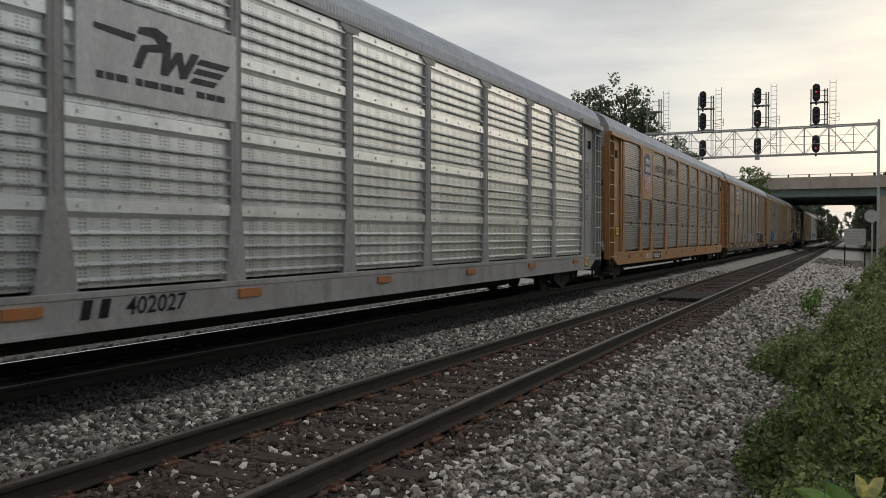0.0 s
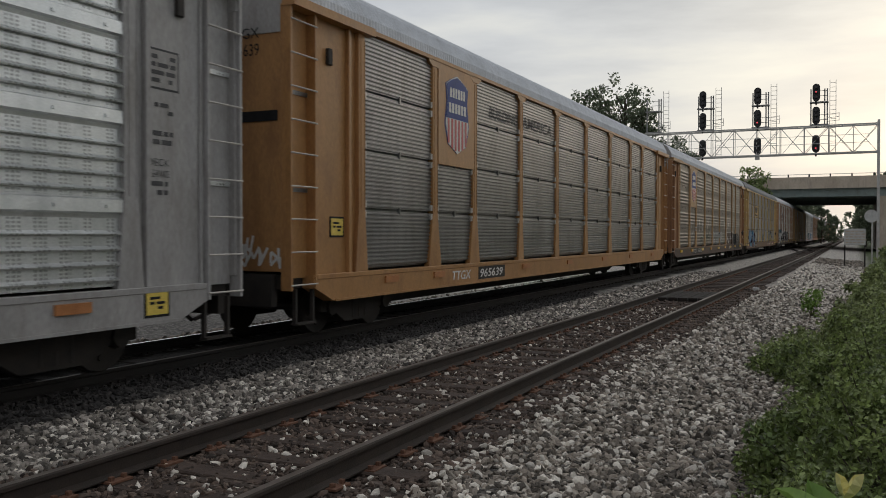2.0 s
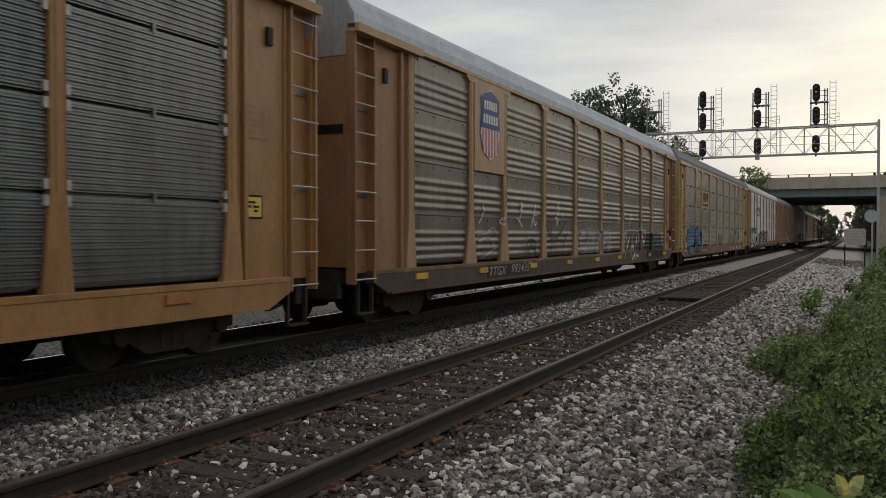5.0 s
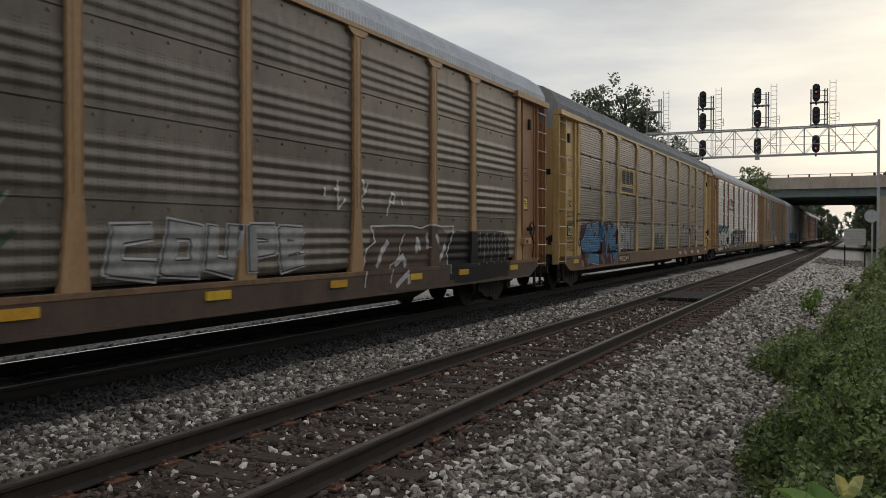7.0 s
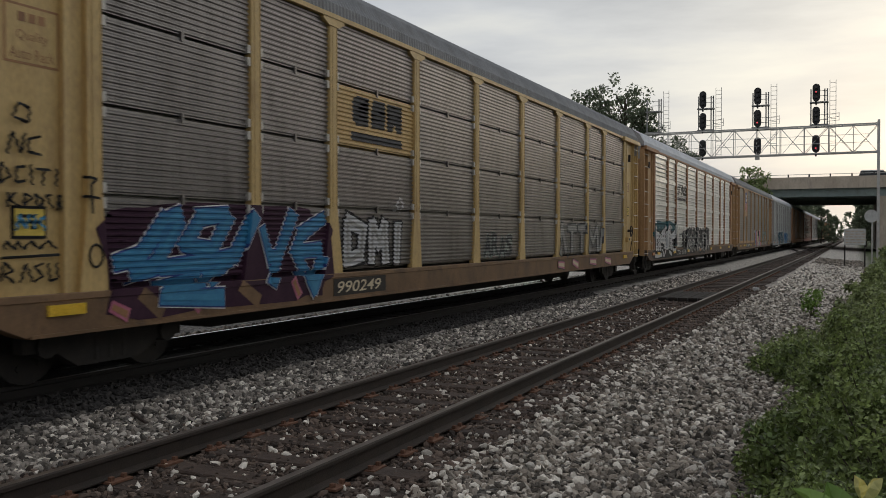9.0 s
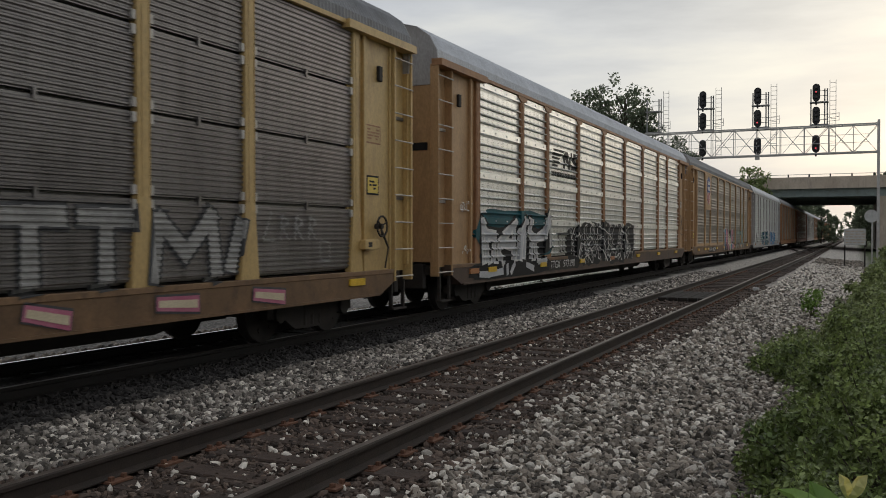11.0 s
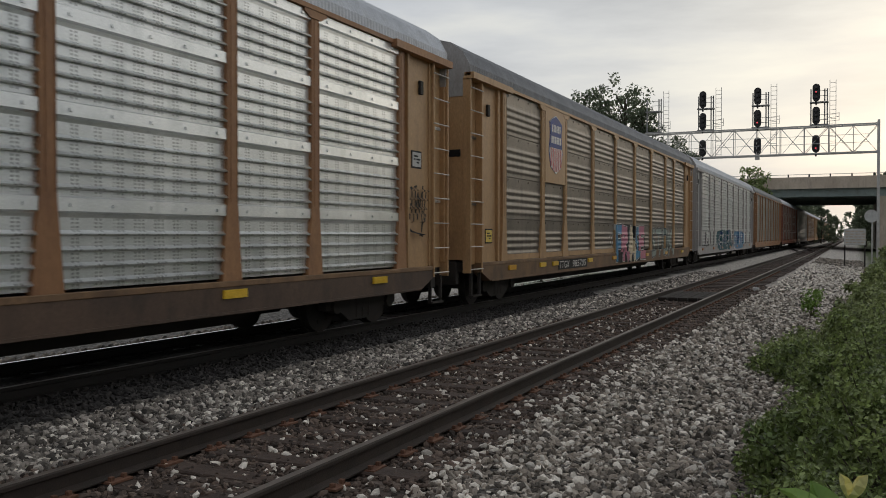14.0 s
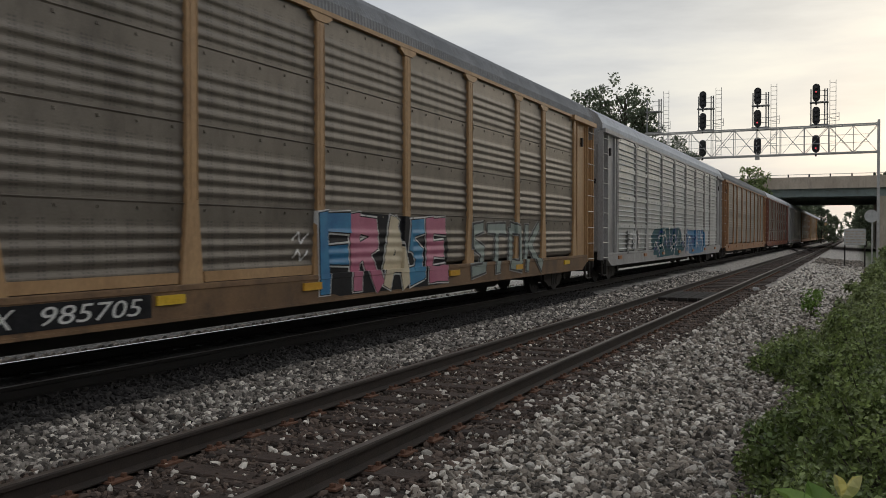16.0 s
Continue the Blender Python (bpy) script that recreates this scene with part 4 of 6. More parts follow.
def bars(car, s0, s1, z0, z1, rows, m, x, seed=1):
    """Small print that cannot be read: rows of short bars."""
    rng = random.Random(seed)
    bm = bmesh.new()
    h = (z1 - z0) / rows
    for r in range(rows):
        s = s0
        while s < s1 - 0.05:
            w = min(rng.uniform(0.06, 0.22), s1 - s)
            if rng.random() < 0.8:
                box(bm, x - 0.003, x, s, s + w, z0 + r * h + h * 0.2, z0 + r * h + h * 0.75)
            s += w + 0.03
    tagged(part("small_print", bm, M[m], car, "small unreadable print"), kind="stuff")


def brake_gear(car, paint):
    """A step bracket and a sooty hand brake on the flat end panel."""
    bm = bmesh.new()
    box(bm, SIDE - 0.02, SIDE + 0.17, 25.50, 25.98, 1.34, 1.50)
    bevel(bm, 0.012)
    b = part("step_bracket", bm, M[paint], car, "small painted steel step bracket")
    bm = bmesh.new()
    box(bm, SIDE + 0.165, SIDE + 0.172, 25.60, 25.72, 1.38, 1.46)
    part("step_slot", bm, M["iron"], b)
    bm = bmesh.new()
    n = 14
    for i in range(n):
        a, c = i * math.tau / n, (i + 1) * math.tau / n
        rod(bm, (SIDE + 0.12, 26.14 + 0.17 * math.cos(a), 1.72 + 0.17 * math.sin(a)), (SIDE + 0.12, 26.14 + 0.17 * math.cos(c), 1.72 + 0.17 * math.sin(c)), 0.018, 5)
    for a in (0.4, 2.5, 4.6):
        rod(bm, (SIDE + 0.10, 26.14, 1.72), (SIDE + 0.12, 26.14 + 0.17 * math.cos(a), 1.72 + 0.17 * math.sin(a)), 0.014, 5)
    rod(bm, (SIDE - 0.02, 26.14, 1.72), (SIDE + 0.13, 26.14, 1.72), 0.045, 8)
    rod(bm, (SIDE + 0.06, 26.22, 1.66), (SIDE + 0.06, 26.46, 1.36), 0.02, 5)
    rod(bm, (SIDE + 0.06, 26.46, 1.36), (SIDE + 0.03, 26.40, 1.02), 0.014, 5)
    part("hand_brake", bm, M["iron"], car, "rusty dark hand brake wheel with chain")


def faint_words(car, kind, word, s0, s1, z0, z1, m):
    """Faded lettering sprayed straight on the ribs."""
    bm = text_mesh(word, 0.02, 0.15)
    place_flat(bm, s0, s1, z0, z1, SIDE)
    drape(bm, kind, 0.004)
    part("lettering", bm, M[m], car, "faded lettering painted on the ribs")


def panel_words(car, rows, s0, s1, z1, h, m):
    """Stencilled words on a flat end panel, one under the other."""
    for k, word in enumerate(rows):
        lettering(car, word, s0, s1, z1 - (k + 1) * h, z1 - k * h - 0.35 * h, m, x=SIDE - 0.004, label="stencilled words on the end panel")


CARS = []


def build_train():
    def add(*a, **k):
        c = make_car(*a, **k)
        CARS.append(c)
        return c
    add("bands", "grey", "yellow", "roof", "grey auto-rack car with yellow posts")
    c = add("bands", "silver", "white_paint", "roof", "silver auto-rack car with grey-white posts and sill")
    p = plate(c, 6.92, 9.48, 3.02, 4.10, "plate_grey", label="grey plate with a dark emblem")
    x = SIDE + 0.078
    shape(p, [(7.15, 3.80), (7.75, 3.78), (7.72, 3.70), (7.15, 3.74)], "ink_soft", x)
    shape(p, [(7.70, 3.42), (7.82, 3.42), (7.92, 3.62), (8.18, 3.66), (8.24, 3.86), (8.05, 3.92), (7.80, 3.88), (7.76, 3.80), (8.02, 3.80), (8.08, 3.74), (7.82, 3.68)], "ink_soft", x)
    shape(p, [(8.12, 3.40), (8.24, 3.40), (8.40, 3.58), (8.44, 3.40), (8.56, 3.42), (8.78, 3.74), (8.64, 3.74), (8.52, 3.56), (8.48, 3.72), (8.36, 3.70), (8.28, 3.58), (8.30, 3.80), (8.18, 3.80)], "ink_soft", x)
    for k in range(3):
        z = 3.70 - k * 0.12
        shape(p, [(8.80 - k * 0.06, z), (9.36 - k * 0.12, z), (9.28 - k * 0.12, z - 0.075), (8.72 - k * 0.06, z - 0.075)], "ink_soft", x)
    bars(p, 7.18, 9.25, 3.20, 3.34, 1, "ink_soft", x, 3)
    lettering(c, "402027", 7.58, 8.55, 0.70, 0.90, "ink", shear=0.15, grow=0.012)
    for s in (6.95, 7.2):
        shape(c, [(s, 0.70), (s + 0.13, 0.70), (s + 0.18, 0.90), (s + 0.05, 0.90)], "ink", 1.508, "dark initial drawn as a bar")
    notice(c, 25.72, 26.25, 3.25, 3.72, "white_paint", "ink_soft")
    bars(c, 25.85, 26.15, 2.95, 3.12, 2, "ink_soft", SIDE - 0.005, 6)
    bars(c, 25.82, 26.15, 2.6, 2.8, 2, "ink_soft", SIDE - 0.005, 7)
    panel_words(c, ("DECK", "CLEARANCE"), 25.74, 26.08, 2.50, 0.13, "ink_soft")
    bars(c, 25.76, 26.06, 2.02, 2.22, 2, "ink_soft", SIDE - 0.005, 8)
    placard(c, 25.80, 0.80, x=1.503)

    c = add("slats", "grey", "orange", "roof", "dull grey auto-rack car with orange posts and sill", strip_at=(3.0, 4.9, 9.8, 13.4, 17.1, 20.8, 24.4))
    shield_emblem(c, "orange")
    lettering(c, "TTGX", 5.52, 6.45, 0.68, 0.86, "white_ink", shear=0.2, grow=0.012)
    faint_words(c, "slats", "BUILDING", 7.55, 9.36, 4.12, 4.38, "ink_soft")
    faint_words(c, "slats", "AMERICA", 9.65, 11.9, 4.14, 4.42, "ink_soft")
    number_patch(c, 6.86, 8.40)
    lettering(c, "965639", 6.96, 8.26, 0.68, 0.86, "white_ink", shear=0.2, grow=0.012)
    placard(c, 1.35, 1.70)
    end_tag(c, 0.5, 1.2, 1.1, 1.9, "white_ink", 62)
    notice(c, 25.75, 26.3, 2.85, 3.3, "orange", "brown")
    placard(c, 25.9, 1.95)
    end_lettering(c, "TTGX", 4.15, 4.3, "ink")
    end_lettering(c, "965639", 3.9, 4.07, "ink")

    c = add("waves", "brown_grey", "tan", "roof", "soot-stained auto-rack car with tan posts and graffiti", base="grimy_brown", ends="brown", strips=("reflector", "amber"), strip_at=(2.4, 5.35, 8.58, 11.6, 14.5, 17.33, 19.95, 22.1, 25.0))
    shield_emblem(c, "tan")
    number_patch(c, 5.62, 8.34)
    lettering(c, "TTGX", 5.72, 6.75, 0.68, 0.88, "worn_white", shear=0.25, grow=0.01)
    lettering(c, "993435", 7.07, 8.33, 0.70, 0.90, "worn_white", shear=0.25, grow=0.01)
    fat_strokes(c, "waves", 12.72, 16.42, 1.10, 1.70,
                [[(0.17, 0.85), (0.05, 0.80), (0.03, 0.20), (0.18, 0.12)], [(0.28, 0.88), (0.25, 0.15), (0.38, 0.12), (0.39, 0.85), (0.28, 0.90)], [(0.47, 0.88), (0.46, 0.20), (0.56, 0.10), (0.58, 0.88)],
                 [(0.67, 0.10), (0.67, 0.88), (0.80, 0.85), (0.80, 0.50), (0.69, 0.46)], [(0.99, 0.20), (0.88, 0.12), (0.87, 0.85), (0.98, 0.80), (0.96, 0.52), (0.88, 0.48)]],
                0.14, [(0.075, "pale_grey_ink"), (0.048, "ink_soft"), (0.025, "worn_white")])
    # the outlined piece over the far posts
    cloud_patch(c, "waves", 18.3, 21.6, 0.62, 1.72, "grimy_brown", 4, 0.004, 0.3)
    cloud_patch(c, "waves", 21.4, 24.8, 0.62, 1.66, "ink", 6, 0.0046, 0.3)
    stroke(c, "waves", [(18.13, 0.72), (18.24, 1.32), (18.56, 1.47), (18.42, 1.72), (19.2, 1.74), (19.9, 1.74), (20.3, 1.70), (20.65, 1.77), (21.2, 1.74), (21.75, 1.75), (21.65, 1.55), (21.40, 1.24), (21.5, 0.8)], 0.03, "white_ink", 0.012)
    for pts in ([(18.64, 1.06), (18.80, 1.30), (18.98, 1.44)], [(19.30, 1.06), (19.56, 1.20), (19.66, 1.05)], [(20.08, 1.28), (20.14, 1.50), (20.22, 1.34)], [(20.52, 1.58), (20.56, 1.36)], [(20.82, 1.56), (20.94, 1.44)], [(19.24, 0.70), (19.66, 0.90), (19.70, 0.74)], [(21.10, 1.10), (21.32, 1.36)]):
        fat_strokes(c, "waves", 0.0, 1.0, 0.0, 1.0, [pts], 0.11, [(0.0, "pale_grey_ink")])
    stroke(c, "waves", [(19.62, 1.60), (19.45, 1.40), (19.40, 1.18), (19.1, 1.05), (19.0, 0.75)], 0.025, "white_ink", 0.013)
    for k in range(5):
        stroke(c, "waves", [(22.9 + k * 0.42, 0.95), (22.95 + k * 0.42, 1.55), (23.1 + k * 0.42, 1.62), (23.14 + k * 0.42, 1.2)], 0.022, "worn_white", 0.012)
    # small tags in a row
    for pts in ([(17.0, 2.30), (17.02, 2.16)], [(17.26, 2.28), (17.40, 2.28), (17.37, 2.42), (17.40, 1.97), (17.60, 2.14)], [(18.14, 2.48), (18.20, 2.26), (18.04, 2.14), (18.18, 2.0)], [(18.02, 2.12), (18.24, 2.30), (18.30, 2.42)], [(18.95, 1.9), (19.12, 2.30), (19.24, 2.26), (19.20, 2.12), (19.04, 2.16)],
                [(19.5, 2.2), (19.52, 2.10)], [(7.52, 1.98), (7.72, 1.89), (7.92, 1.76)], [(7.70, 1.90), (7.84, 2.12), (7.94, 2.28), (7.84, 2.36), (7.80, 2.16), (7.92, 2.20)], [(8.53, 1.75), (8.72, 2.04), (8.86, 2.32)], [(8.66, 2.06), (9.01, 2.07)], [(8.55, 1.90), (8.72, 1.98), (8.82, 1.82), (8.93, 1.84), (8.90, 1.92)],
                [(10.72, 2.44), (10.62, 2.30), (10.64, 2.12), (10.76, 2.12), (10.80, 2.34), (10.72, 2.44)], [(10.48, 2.02), (10.62, 2.06), (10.56, 1.90), (10.74, 2.0), (10.62, 1.82)], [(11.12, 2.14), (11.13, 2.04)], [(6.39, 1.88), (6.62, 1.96), (6.73, 2.2)], [(6.40, 1.86), (6.60, 1.80)], [(5.42, 2.24), (5.50, 2.10), (5.40, 1.98), (5.21, 1.82)]):
        stroke(c, "waves", pts, 0.045, "white_ink")
    # faded green and yellow figures
    for pts in ([(8.20, 1.12), (8.16, 1.30), (8.34, 1.44), (8.60, 1.46), (8.84, 1.38), (8.90, 1.18), (8.80, 1.0)], [(8.36, 1.10), (8.40, 1.28), (8.60, 1.34), (8.76, 1.20)], [(9.66, 1.92), (9.90, 1.66), (10.27, 1.46), (10.05, 1.06)], [(11.50, 1.96), (11.0, 1.66), (10.45, 1.46), (10.52, 1.08)], [(9.8, 1.40), (10.3, 1.48), (11.3, 1.40)], [(10.10, 1.90), (10.20, 1.60)], [(11.2, 1.30), (11.6, 1.62)]):
        stroke(c, "waves", pts, 0.07, "moss_ink", 0.014)
    for pts in ([(8.14, 1.08), (8.10, 1.32), (8.32, 1.50), (8.62, 1.52), (9.1, 1.40)], [(9.58, 1.94), (9.70, 1.70), (10.0, 1.50)], [(11.55, 2.0), (11.30, 1.74), (10.9, 1.52)], [(8.24, 0.92), (8.7, 0.86), (9.1, 0.98)]):
        stroke(c, "waves", pts, 0.035, "sage_ink", 0.016)
    for pts in ([(5.1, 1.56), (5.6, 1.60), (6.04, 1.75), (6.30, 1.56)], [(5.2, 1.44), (5.75, 1.54), (6.1, 1.40), (5.9, 1.30)], [(5.3, 1.08), (5.8, 1.18), (6.15, 1.28)]):
        stroke(c, "waves", pts, 0.05, "worn_white", 0.014)
    notice(c, 25.72, 26.24, 2.88, 3.20, "brown", "grimy_brown")
    placard(c, 25.95, 2.33)
    brake_gear(c, "tan")

    c = add("slats", "warm_grey", "yellow", "roof_dark", "grey auto-rack car with pale yellow posts and graffiti", base="grimy_tan", strips=("reflector", "reflector"), strip_at=(1.63, 25.4))
    painted(c, "slats", [(6.80, 2.97), (9.40, 2.97), (9.40, 3.93), (6.80, 3.93)], "yellow", 0.004)
    painted(c, "slats", [(7.30, 3.42), (7.42, 3.33), (7.80, 3.34), (7.80, 3.46), (7.52, 3.47), (7.50, 3.66), (7.82, 3.66), (7.82, 3.80), (7.42, 3.81), (7.30, 3.72)], "ink_soft", 0.009)
    painted(c, "slats", [(7.90, 3.34), (8.34, 3.34), (8.38, 3.56), (8.08, 3.64), (8.36, 3.68), (8.36, 3.81), (7.96, 3.81), (7.90, 3.60), (8.20, 3.52), (8.18, 3.46), (7.90, 3.46)], "ink_soft", 0.009)
    painted(c, "slats", [(8.44, 3.34), (8.62, 3.34), (8.70, 3.48), (8.78, 3.34), (8.97, 3.34), (8.84, 3.58), (8.97, 3.81), (8.78, 3.81), (8.70, 3.68), (8.62, 3.81), (8.44, 3.81), (8.56, 3.58)], "ink_soft", 0.009)
    painted(c, "slats", [(7.26, 3.08), (8.97, 3.08), (8.97, 3.22), (7.26, 3.22)], "ink_soft", 0.009)
    end_lettering(c, "TTGX", 4.15, 4.3, "ink")
    end_lettering(c, "990249", 3.9, 4.07, "ink")
    bm = bmesh.new()
    box(bm, SIDE - 0.012, SIDE - 0.006, 0.98, 1.62, 3.22, 3.80)
    n = part("notice", bm, M["brown"], c, "framed stencil on the end panel")
    bm = bmesh.new()
    box(bm, SIDE - 0.009, SIDE - 0.003, 1.005, 1.595, 3.245, 3.775)
    part("notice_face", bm, M["yellow"], n)
    lettering(n, "Quality", 1.12, 1.48, 3.43, 3.55, "brown", x=SIDE, label="stencilled word")
    lettering(n, "Auto Rack", 1.04, 1.56, 3.27, 3.38, "brown", x=SIDE, label="stencilled words")
    for s in (1.14, 1.26, 1.37):
        shape(n, [(s, 3.63), (s + 0.08, 3.63), (s + 0.08, 3.72), (s, 3.72)], "brown", SIDE, "plain mark")
    notice(c, 25.78, 26.31, 3.09, 3.40, "yellow", "brown")
    placard(c, 26.03, 2.40)
    brake_gear(c, "yellow")
    end_tag(c, 0.75, 1.3, 1.2, 2.1, "ink", 61)
    stroke(c, "slats", [(24.4, 1.50), (24.4, 1.20), (24.66, 1.18), (24.66, 1.46), (24.4, 1.50)], 0.03, "worn_white")
    stroke(c, "slats", [(23.2, 1.9), (23.0, 1.5), (23.25, 1.5)], 0.04, "worn_white")
    for s in (23.4, 23.75, 24.1):
        stroke(c, "slats", [(s, 1.5), (s + 0.03, 1.85), (s + 0.2, 1.75), (s + 0.04, 1.68), (s + 0.2, 1.5)], 0.04, "worn_white")
    placard(c, 1.25, 1.70)
    for pts in ([(1.08, 1.62), (1.12, 1.78), (1.18, 1.64), (1.24, 1.78)], [(1.28, 1.64), (1.30, 1.78)], [(1.42, 1.76), (1.34, 1.72), (1.42, 1.62)]):
        stroke(c, "slats", pts, 0.03, "sky_light", 0.02)
    number_patch(c, 6.66, 8.30)
    lettering(c, "990249", 6.77, 8.13, 0.68, 0.86, "cream_ink", shear=0.2, grow=0.008)
    cloud_patch(c, "slats", 2.06, 6.62, 0.62, 1.98, "plum_ink", 21)
    fat_strokes(c, "slats", 0.0, 1.0, 0.0, 1.0,
                [[(2.36, 1.28), (2.68, 1.34), (3.08, 1.74), (3.30, 1.80)], [(2.60, 1.14), (2.90, 1.22), (3.28, 1.70)], [(4.16, 1.84), (3.70, 1.79), (3.42, 1.46), (3.90, 1.38), (4.20, 1.78)], [(3.05, 1.20), (3.60, 1.22), (4.20, 1.28)],
                 [(4.70, 1.80), (4.34, 1.32), (3.82, 1.06)], [(3.05, 0.96), (3.60, 1.04)], [(4.90, 1.64), (5.06, 1.28), (5.26, 1.26), (5.62, 1.84)], [(5.26, 1.24), (5.10, 0.96)], [(6.40, 1.82), (5.86, 1.60), (5.70, 1.34), (6.30, 1.36)], [(5.74, 1.28), (6.12, 0.80), (6.34, 1.20)], [(3.0, 0.86), (3.98, 0.80)]],
                0.24, [(0.026, "white_ink"), (0.010, "blue_ink"), (-0.01, "sky_ink"), (-0.08, "sky_light")])
    fat_strokes(c, "slats", 0.0, 1.0, 0.0, 1.0, [[(3.46, 0.84), (3.60, 0.72)], [(2.25, 0.80), (2.42, 0.72)], [(5.60, 0.92), (5.72, 0.74)]], 0.16, [(0.0, "pink_ink"), (-0.04, "brown")])
    fat_strokes(c, "slats", 0.0, 1.0, 0.0, 1.0, [[(2.7, 0.90), (2.95, 0.72)], [(4.45, 0.90), (4.75, 0.72)], [(3.72, 0.84), (3.86, 0.72)]], 0.2, [(0.0, "grimy_tan")])
    fat_strokes(c, "slats", 7.05, 9.05, 1.10, 1.86,
                [[(0.04, 0.85), (0.04, 0.10), (0.24, 0.20), (0.28, 0.75), (0.06, 0.90)], [(0.42, 0.10), (0.44, 0.85), (0.55, 0.45), (0.64, 0.85), (0.66, 0.10)], [(0.86, 0.05), (0.88, 0.80)]], 0.26, [(0.05, "ink"), (0.0, "pale_grey_ink"), (-0.09, "worn_white")])
    stroke(c, "slats", [(8.75, 2.10), (8.90, 2.22), (9.02, 2.10), (8.88, 1.98), (8.75, 2.10)], 0.05, "pale_grey_ink")
    # pale letters and coloured smears near the far end
    fat_strokes(c, "slats", 18.0, 22.6, 1.0, 1.9,
                [[(0.02, 0.1), (0.08, 0.9), (0.16, 0.1)], [(0.20, 0.85), (0.36, 0.85), (0.28, 0.85), (0.28, 0.1)], [(0.42, 0.85), (0.56, 0.85), (0.49, 0.85), (0.49, 0.1)], [(0.64, 0.1), (0.66, 0.85), (0.76, 0.4), (0.86, 0.9), (0.88, 0.1)], [(0.98, 0.8), (0.94, 0.2)]],
                0.22, [(0.05, "ink_soft"), (0.0, "worn_white")])
    fat_strokes(c, "slats", 17.6, 25.0, 0.62, 0.95, [[(0.04, 0.5), (0.10, 0.4)], [(0.22, 0.6), (0.28, 0.3)], [(0.46, 0.5), (0.54, 0.4)], [(0.70, 0.5), (0.78, 0.3)]], 0.2, [(0.03, "ink_soft"), (0.0, "pink_ink"), (-0.05, "cream_ink")])
    graffiti_word(c, "slats", "ARAS", 12.74, 14.49, 1.06, 1.62, ["ink_soft"], "sage_ink", None)
    tags = [[(1.05, 2.70), (1.11, 2.84), (1.24, 2.80), (1.22, 2.66), (1.05, 2.70)], [(0.98, 2.34), (1.04, 2.56), (1.14, 2.36), (1.18, 2.56)], [(1.36, 2.54), (1.22, 2.50), (1.22, 2.38), (1.38, 2.36)],
            [(0.90, 2.06), (0.92, 2.26), (1.02, 2.14), (0.90, 2.06)], [(1.20, 2.24), (1.08, 2.22), (1.08, 2.08), (1.20, 2.10)], [(1.24, 2.26), (1.26, 2.06)], [(1.30, 2.22), (1.48, 2.22)], [(1.40, 2.22), (1.38, 2.06)], [(1.56, 2.24), (1.54, 2.06)],
            [(0.98, 1.84), (1.0, 2.0)], [(1.10, 2.0), (1.0, 1.92), (1.12, 1.84)], [(1.16, 1.86), (1.18, 1.98), (1.26, 1.94), (1.16, 1.86)], [(1.30, 1.98), (1.32, 1.84), (1.40, 1.90), (1.30, 1.98)], [(1.50, 1.98), (1.42, 1.96), (1.50, 1.84)], [(1.56, 1.82), (1.58, 1.98), (1.66, 1.94), (1.58, 1.88), (1.68, 1.74)],
            [(0.94, 1.44), (0.96, 1.52), (1.06, 1.44), (1.08, 1.52), (1.16, 1.44), (1.24, 1.52), (1.34, 1.44), (1.44, 1.52), (1.54, 1.44)], [(0.90, 1.36), (1.58, 1.38)], [(0.90, 1.14), (0.94, 1.32), (1.04, 1.24), (0.94, 1.20), (1.06, 1.12)], [(1.12, 1.12), (1.18, 1.30), (1.26, 1.12)], [(1.38, 1.30), (1.28, 1.26), (1.38, 1.18), (1.28, 1.12)], [(1.44, 1.30), (1.46, 1.12), (1.56, 1.14), (1.54, 1.30)],
            [(1.88, 2.18), (2.02, 2.16), (1.94, 2.10), (1.96, 1.80)], [(1.88, 1.98), (2.06, 1.96)]]
    for pts in tags:
        stroke(c, "slats", pts, 0.028, "ink", 0.022)
    bm = bmesh.new()
    for i in range(14):
        a, b_ = i * math.tau / 14, (i + 1) * math.tau / 14
        rod(bm, (SIDE + 0.068, 2.02 + 0.09 * math.cos(a), 1.36 + 0.12 * math.sin(a)), (SIDE + 0.068, 2.02 + 0.09 * math.cos(b_), 1.36 + 0.12 * math.sin(b_)), 0.012, 5)
    part("round_mark", bm, M["ink"], c, "black painted circle on the post")
    c = add("bands", "silver", "brown", "roof", "silver auto-rack car with brown posts and large graffiti", base="grimy_brown", ends="tan", strips=("amber_dull", "reflector", "reflector", "reflector"), strip_at=(1.77, 2.78, 6.27, 9.8, 13.3, 17.1, 20.8, 24.6))
    for k in range(5):
        z = 3.86 - k * 0.10
        painted(c, "bands", [(7.15, z), (8.05 - k * 0.09, z), (7.98 - k * 0.09, z - 0.06), (7.15, z - 0.06)], "ink")
    painted(c, "bands", [(8.0, 3.86), (8.42, 3.86), (8.70, 3.60), (8.70, 3.86), (8.84, 3.86), (8.84, 3.40), (8.62, 3.40), (8.34, 3.66), (8.30, 3.40), (8.12, 3.40), (8.2, 3.62)], "ink")
    painted(c, "bands", [(8.90, 3.40), (9.36, 3.40), (9.40, 3.62), (9.08, 3.68), (9.06, 3.76), (9.38, 3.76), (9.38, 3.86), (8.96, 3.86), (8.92, 3.66), (9.20, 3.56), (9.20, 3.50), (8.90, 3.50)], "ink")
    for k in range(15):
        painted(c, "bands", [(7.12 + k * 0.145, 3.14), (7.12 + k * 0.145 + (0.05 if k == 7 else 0.11), 3.14), (7.12 + k * 0.145 + (0.05 if k == 7 else 0.11), 3.27), (7.12 + k * 0.145, 3.27)], "ink")
